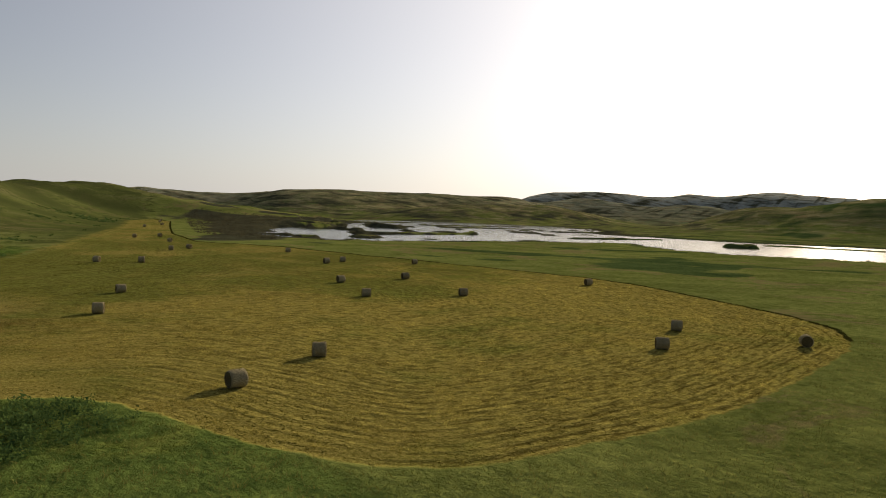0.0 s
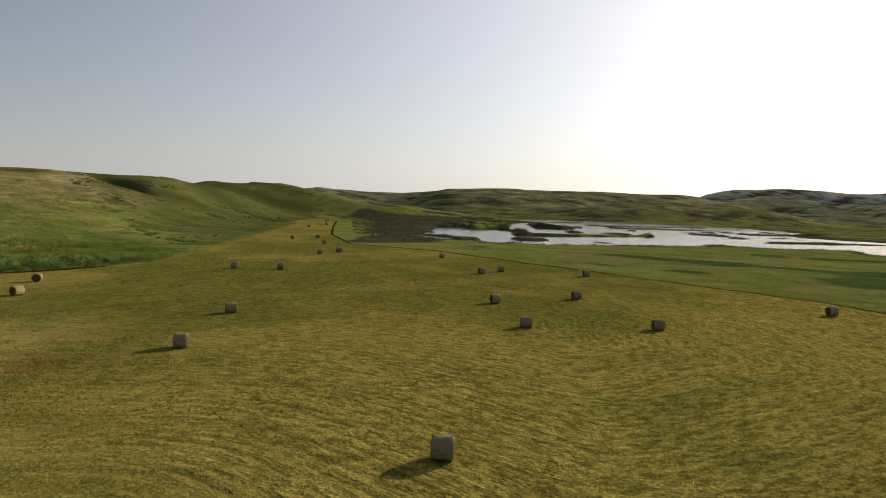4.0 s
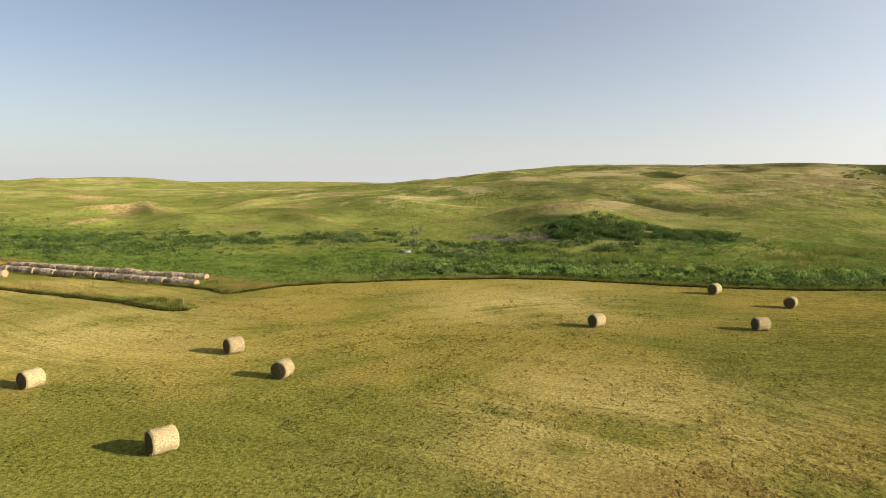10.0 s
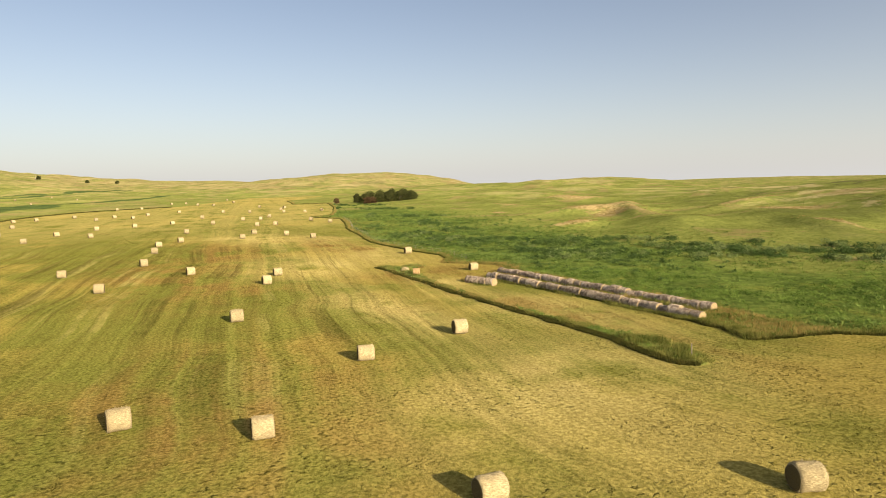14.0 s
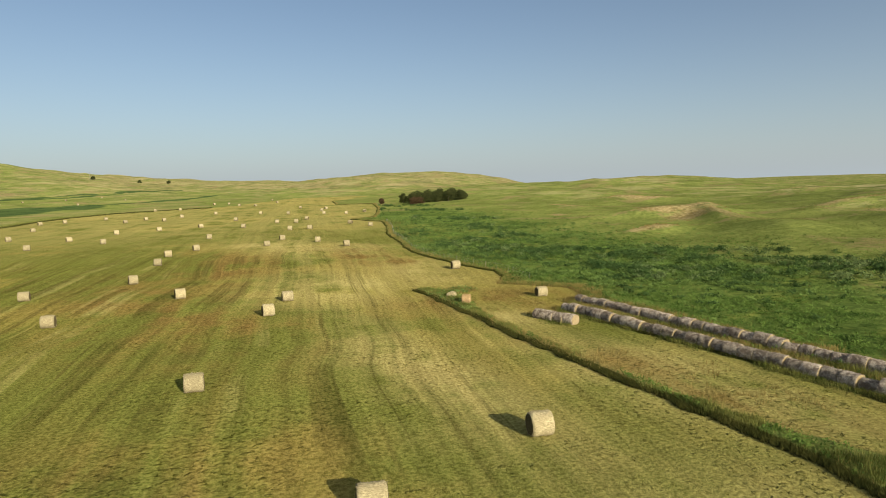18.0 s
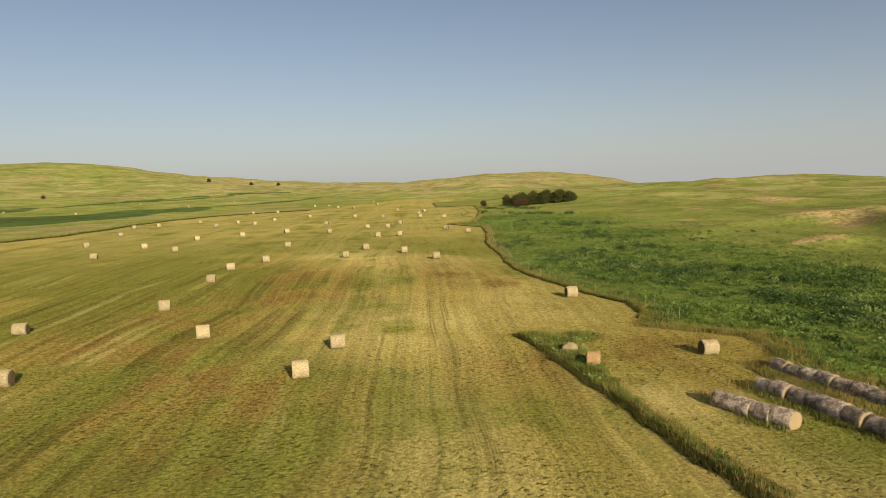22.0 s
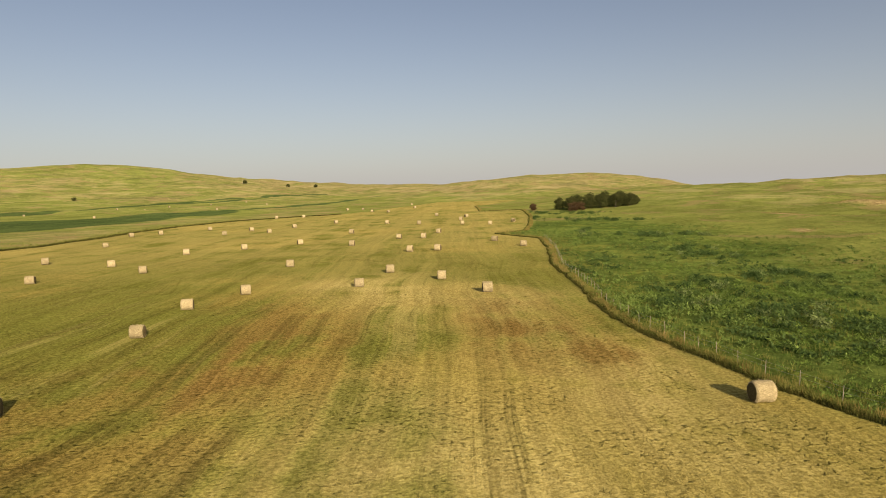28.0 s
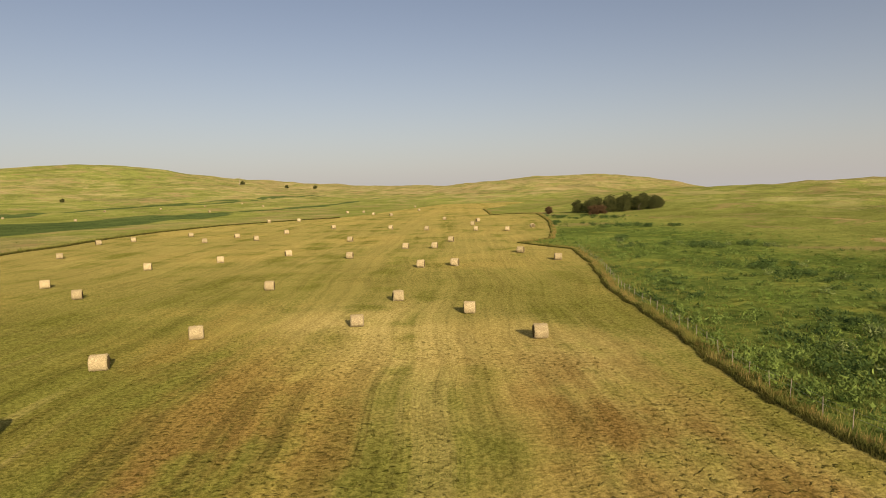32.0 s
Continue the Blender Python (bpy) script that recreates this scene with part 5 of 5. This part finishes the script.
x, y = scatter(112, 60000, (-560, 200, 180, 760), lambda x, y: np.maximum(ramp(wet(x, y), -0.5, -0.2) * (1 - ramp(wet(x, y), -0.12, 0.0)), 0.85 * (outside(x, y, REED_BED) < 0) * (wet(x, y) < -0.1)))
tagged(tufts("reeds", x, y, 0.9, REED, 6, 0.25, 0.3, 0.9, 12), "dark reeds on islands and along the water's edge", "reeds", kind="stuff")


# wheel tracks pressed into the stubble, in pairs
TRACKS = [[(-76, -271), (-79, -249), (-81, -235), (-82, -225), (-83, -217), (-84, -205)], [(-76, -145), (-76, -148), (-74, -154), (-73, -160)], [(-93, -144), (-93, -152), (-91, -161), (-88, -170)],
          [(-99, -78), (-98, -100), (-96, -125), (-94, -150), (-95, -180)], [(-106, -60), (-107, -90), (-110, -125), (-113, -160)], [(-117, -140), (-121, -170), (-124, -195)]]


def wheel_lines(x, y):
    best = np.full(np.shape(x), 9.0)
    for line in TRACKS:
        best = np.minimum(best, np.abs(along(x, y, line) - 0.9))
    return best


x, y = scatter(118, 420000, (-128, -70, -275, -58), lambda x, y: (wheel_lines(x, y) < 0.2) * ramp(vnoise(x, y, 5, 95), -0.5, 0.4))
tagged(tufts("track_stubble", x, y, 0.06, CLUMP, 6, 0.08, 0.8, 0.15, 18, zoned=True), "flattened dark stubble in wheel tracks", "stubble", kind="stuff")

# ---- fence along the pasture ----
FENCE = [(-144.5, -118), (-146, -129), (-144, -138), (-143.4, -150), (-143.4, -162), (-145.5, -176), (-148.6, -187), (-151.7, -201), (-155, -216), (-166, -250), (-173, -277)]


def fence(line, gap):
    rng = np.random.RandomState(5)
    top = tagged(new("pasture_fence"), "weathered wooden post fence in tall grass along the field", "fence")
    runs = [math.dist(a, b) for a, b in zip(line, line[1:])]
    places, s = [], 0.0
    while s < sum(runs):
        d, i = s, 0
        while d > runs[i]:
            d -= runs[i]
            i += 1
        f = d / runs[i]
        places.append((line[i][0] + f * (line[i + 1][0] - line[i][0]), line[i][1] + f * (line[i + 1][1] - line[i][1])))
        s += gap * rng.uniform(0.75, 1.3)
    heads = []
    for px, py in places:
        z, h = height(px, py), rng.uniform(1.05, 1.4)
        head = (px + rng.uniform(-0.1, 0.1), py + rng.uniform(-0.1, 0.1), z + h)
        bm = bmesh.new()
        beam(bm, (px, py, z - 0.2), head, 0.03, 0.022, 7)
        part("post", bm, POST_WOOD, top)
        heads.append(Vector(head))
    for drop in (0.15, 0.55):
        bm = bmesh.new()
        for a, b in zip(heads, heads[1:]):
            beam(bm, a - Vector((0, 0, drop)), b - Vector((0, 0, drop)), 0.006, sides=4)
        part("wire", bm, WIRE, top)
    return top


fence(FENCE, 3.2)


# ---- trees ----
def crown_soup(name, seed, lobes, leaves, size, material, parent):
    """A crown of many small leaf clumps over uneven lobes (middle and radii), with gaps between them."""
    rng = np.random.RandomState(seed)
    tris = []
    for cx, cy, cz, r, rz in lobes:
        n = int(leaves * (r / 2.5) ** 2)
        v = rng.randn(n, 3)
        v /= np.linalg.norm(v, axis=1)[:, None]
        o = np.array((cx, cy, cz)) + v * (rng.rand(n, 1) ** 0.3) * np.array((r, r, rz)) * (1 + 0.18 * rng.randn(n, 1))
        a, b = rng.randn(n, 3), rng.randn(n, 3)
        a, b = (q / np.linalg.norm(q, axis=1)[:, None] * size * (0.5 + rng.rand(n, 1)) for q in (a, b))
        tris.append(np.stack([o, o + a, o + b], 1))
    tris = np.concatenate(tris).reshape(-1, 3)
    ob = soup(name, tris, np.arange(len(tris)).reshape(-1, 3), material)
    ob.parent = parent
    return ob


def tree(name, seed, tall, wide, leaf, leaves=330, size=0.55):
    rng = np.random.RandomState(seed)
    top = new(name)
    bm = bmesh.new()
    fork = Vector((rng.uniform(-0.3, 0.3), rng.uniform(-0.3, 0.3), tall * 0.3))
    beam(bm, (0, 0, -0.3), fork, 0.028 * tall, 0.02 * tall, 8)
    lobes = []
    for i in range(15):
        a = i * 2.4 + rng.rand()
        r = wide * 0.5 * rng.uniform(0.35, 0.75)
        tip = Vector((r * math.cos(a), r * math.sin(a), tall * rng.uniform(0.18, 0.8)))
        beam(bm, fork - Vector((0, 0, 0.2)), tip, 0.013 * tall, 0.004 * tall, 5)
        lobes.append((*tip, wide * rng.uniform(0.2, 0.3), tall * rng.uniform(0.13, 0.2)))
    lobes.append((0, 0, tall * 0.8, wide * 0.25, tall * 0.18))
    part("trunk", bm, BARK, top, "dark bark trunk with limbs")
    crown_soup("crown", seed, lobes, leaves, size, leaf, top)
    return top


def plant(model, x, y, turn, size):
    return copy_thing(model, pose(x, y, height(x, y), 0, 0, turn) @ Matrix.Scale(size, 4))


leafy = [tagged(tree("tree", s, 10.0, 9.5, LEAF), "dark green broadleaf tree in a small grove", "tree", "grove by the field") for s in (31, 32, 33)]
russet = tagged(tree("tree", 34, 7.5, 7.5, RED_LEAF), "russet-leaved tree in front of the grove", "tree", "grove by the field")
lone = tagged(tree("tree", 35, 6.0, 6.5, LEAF, 200), "small dark tree alone on a grassy hillside", "tree", "lone hillside trees")
GROVE = [(-242.1, -446, 10, 0.7), (-245.3, -438, 40, 0.66), (-247.7, -442, 70, 0.78), (-251.7, -446, 130, 0.82), (-254.1, -438, 160, 0.74), (-257.3, -440, 200, 0.8), (-260.5, -446, 240, 0.86), (-262.9, -438, 250, 0.8), (-266.1, -442, 300, 0.86), (-269.3, -446, 20, 0.9), (-271.7, -438, 60, 0.78), (-274.9, -442, 90, 0.85), (-278.1, -446, 160, 0.86), (-280.5, -439, 190, 0.74), (-283.7, -443, 220, 0.7), (-286.9, -445, 280, 0.57)]
for i, (x, y, turn, size) in enumerate(GROVE):
    plant(leafy[i % 3], x, y, turn, size)
plant(russet, -241.5, -424, 0, 0.7)
plant(russet, -247, -428, 120, 0.65)
plant(russet, -228, -450, 60, 0.55)
for x, y, size in ((-5, -1155, 1.0), (-68, -1173, 0.95), (-111, -1209, 1.0), (139, -852, 0.7)):
    plant(lone, x, y, x * 3, size)
for model in (*leafy, russet, lone):
    for ob in (*model.children_recursive, model):
        bpy.data.objects.remove(ob)


# ---- windmill pump and stock tank in the damp bottom ----
def windmill(x, y, tall):
    top = tagged(new("windmill"), "galvanised steel farm windmill on a lattice tower", "windmill")
    top.matrix_world = pose(x, y, height(x, y), 0, 0, 25)
    foot, head = 0.85, 0.12
    corners = [(-1, -1), (1, -1), (1, 1), (-1, 1)]

    def at(c, f):
        w = foot + (head - foot) * f
        return Vector((c[0] * w, c[1] * w, f * tall))

    for c in corners:
        bm = bmesh.new()
        beam(bm, at(c, -0.03), at(c, 1.0), 0.045, 0.035, 6)
        part("leg", bm, GALVANISED, top)
    for f0, f1 in ((0.0, 0.28), (0.28, 0.54), (0.54, 0.78)):
        for c, d in zip(corners, corners[1:] + corners[:1]):
            bm = bmesh.new()
            beam(bm, at(c, f1), at(d, f1), 0.025)
            beam(bm, at(c, f0), at(d, f1), 0.018)
            beam(bm, at(d, f0), at(c, f1), 0.018)
            part("brace", bm, GALVANISED, top)
    bm = bmesh.new()
    beam(bm, (0, 0, tall - 0.1), (0, 0, tall + 0.25), 0.12, 0.1, 10)
    beam(bm, (0, -0.45, tall + 0.15), (0, 0.3, tall + 0.15), 0.06, 0.06, 8)
    part("gearbox", bm, GALVANISED, top)
    wheel = new("wheel")
    wheel.parent = top
    wheel.matrix_local = Matrix.Translation((0, -0.5, tall + 0.15))
    for i in range(16):
        a = i * math.pi / 8
        bm = bmesh.new()
        pts = [Vector((r * math.cos(a + s), 0.1 * q, r * math.sin(a + s))) for r, s, q in ((0.35, -0.12, -1), (0.35, 0.12, 1), (1.0, 0.15, 1), (1.0, -0.15, -1))]
        front = [bm.verts.new(p) for p in pts]
        back = [bm.verts.new(p + Vector((0, 0.012, 0))) for p in pts]
        bm.faces.new(front)
        bm.faces.new(back[::-1])
        for k in range(4):
            bm.faces.new((front[k], front[(k + 1) % 4], back[(k + 1) % 4], back[k]))
        part("blade", bm, GALVANISED, wheel)
    bm = bmesh.new()
    beam(bm, (0, 0.3, tall + 0.15), (0, 1.2, tall + 0.2), 0.025)
    vane = [bm.verts.new(v) for v in ((-0.01, 1.0, tall - 0.15), (-0.01, 1.9, tall - 0.3), (-0.01, 1.9, tall + 0.7), (-0.01, 1.0, tall + 0.5))]
    bmesh.ops.solidify(bm, geom=[bm.faces.new(vane)], thickness=0.02)
    part("tail_vane", bm, WHITE_STEEL, top, "pale painted tail vane")
    return top


windmill(-207, -46, 4.3)


def stock_tank(x, y, radius):
    top = tagged(new("stock_tank"), "round pale steel stock tank holding water", "water tank")
    top.matrix_world = pose(x, y, height(x, y) - 0.05)
    bm = bmesh.new()
    rings = []
    for r, z in ((radius, 0.0), (radius, 0.2), (radius + 0.02, 0.22), (radius, 0.24), (radius, 0.58), (radius + 0.03, 0.6), (radius + 0.03, 0.64), (radius - 0.03, 0.64), (radius - 0.03, 0.1)):
        rings.append([bm.verts.new((r * math.cos(a), r * math.sin(a), z)) for a in np.arange(32) * math.pi / 16])
    for p, q in zip(rings, rings[1:]):
        for j in range(32):
            bm.faces.new((p[j], p[(j + 1) % 32], q[(j + 1) % 32], q[j]))
    part("wall", bm, WHITE_STEEL, top)
    bm = bmesh.new()
    bmesh.ops.create_circle(bm, cap_ends=True, segments=32, radius=radius - 0.035, matrix=Matrix.Translation((0, 0, 0.55)))
    part("water_surface", bm, WATER, top, "still water mirroring the sky")
    return top


stock_tank(-194.5, -42.3, 1.15)

# a lone pole on the far hillside and a short post in the grass strip
pole = tagged(new("utility_pole"), "pale wooden pole standing on a far hillside", "pole")
pole.matrix_world = pose(-1, -1153, height(-1, -1153))
bm = bmesh.new()
beam(bm, (0, 0, -0.5), (0, 0, 11), 0.22, 0.15, 8)
part("shaft", bm, POST_WOOD, pole)
bm = bmesh.new()
beam(bm, (-1.1, 0, 10.2), (1.1, 0, 10.2), 0.08, 0.08, 6)
part("crossarm", bm, POST_WOOD, pole)
stake = tagged(new("marker_post"), "short pale post in the tall grass strip", "post")
stake.matrix_world = pose(-123.4, -39.0, height(-123.4, -39.0))
bm = bmesh.new()
beam(bm, (0, 0, -0.3), (0.05, 0, 1.25), 0.05, 0.045, 7)
part("shaft", bm, POST_WOOD, stake)
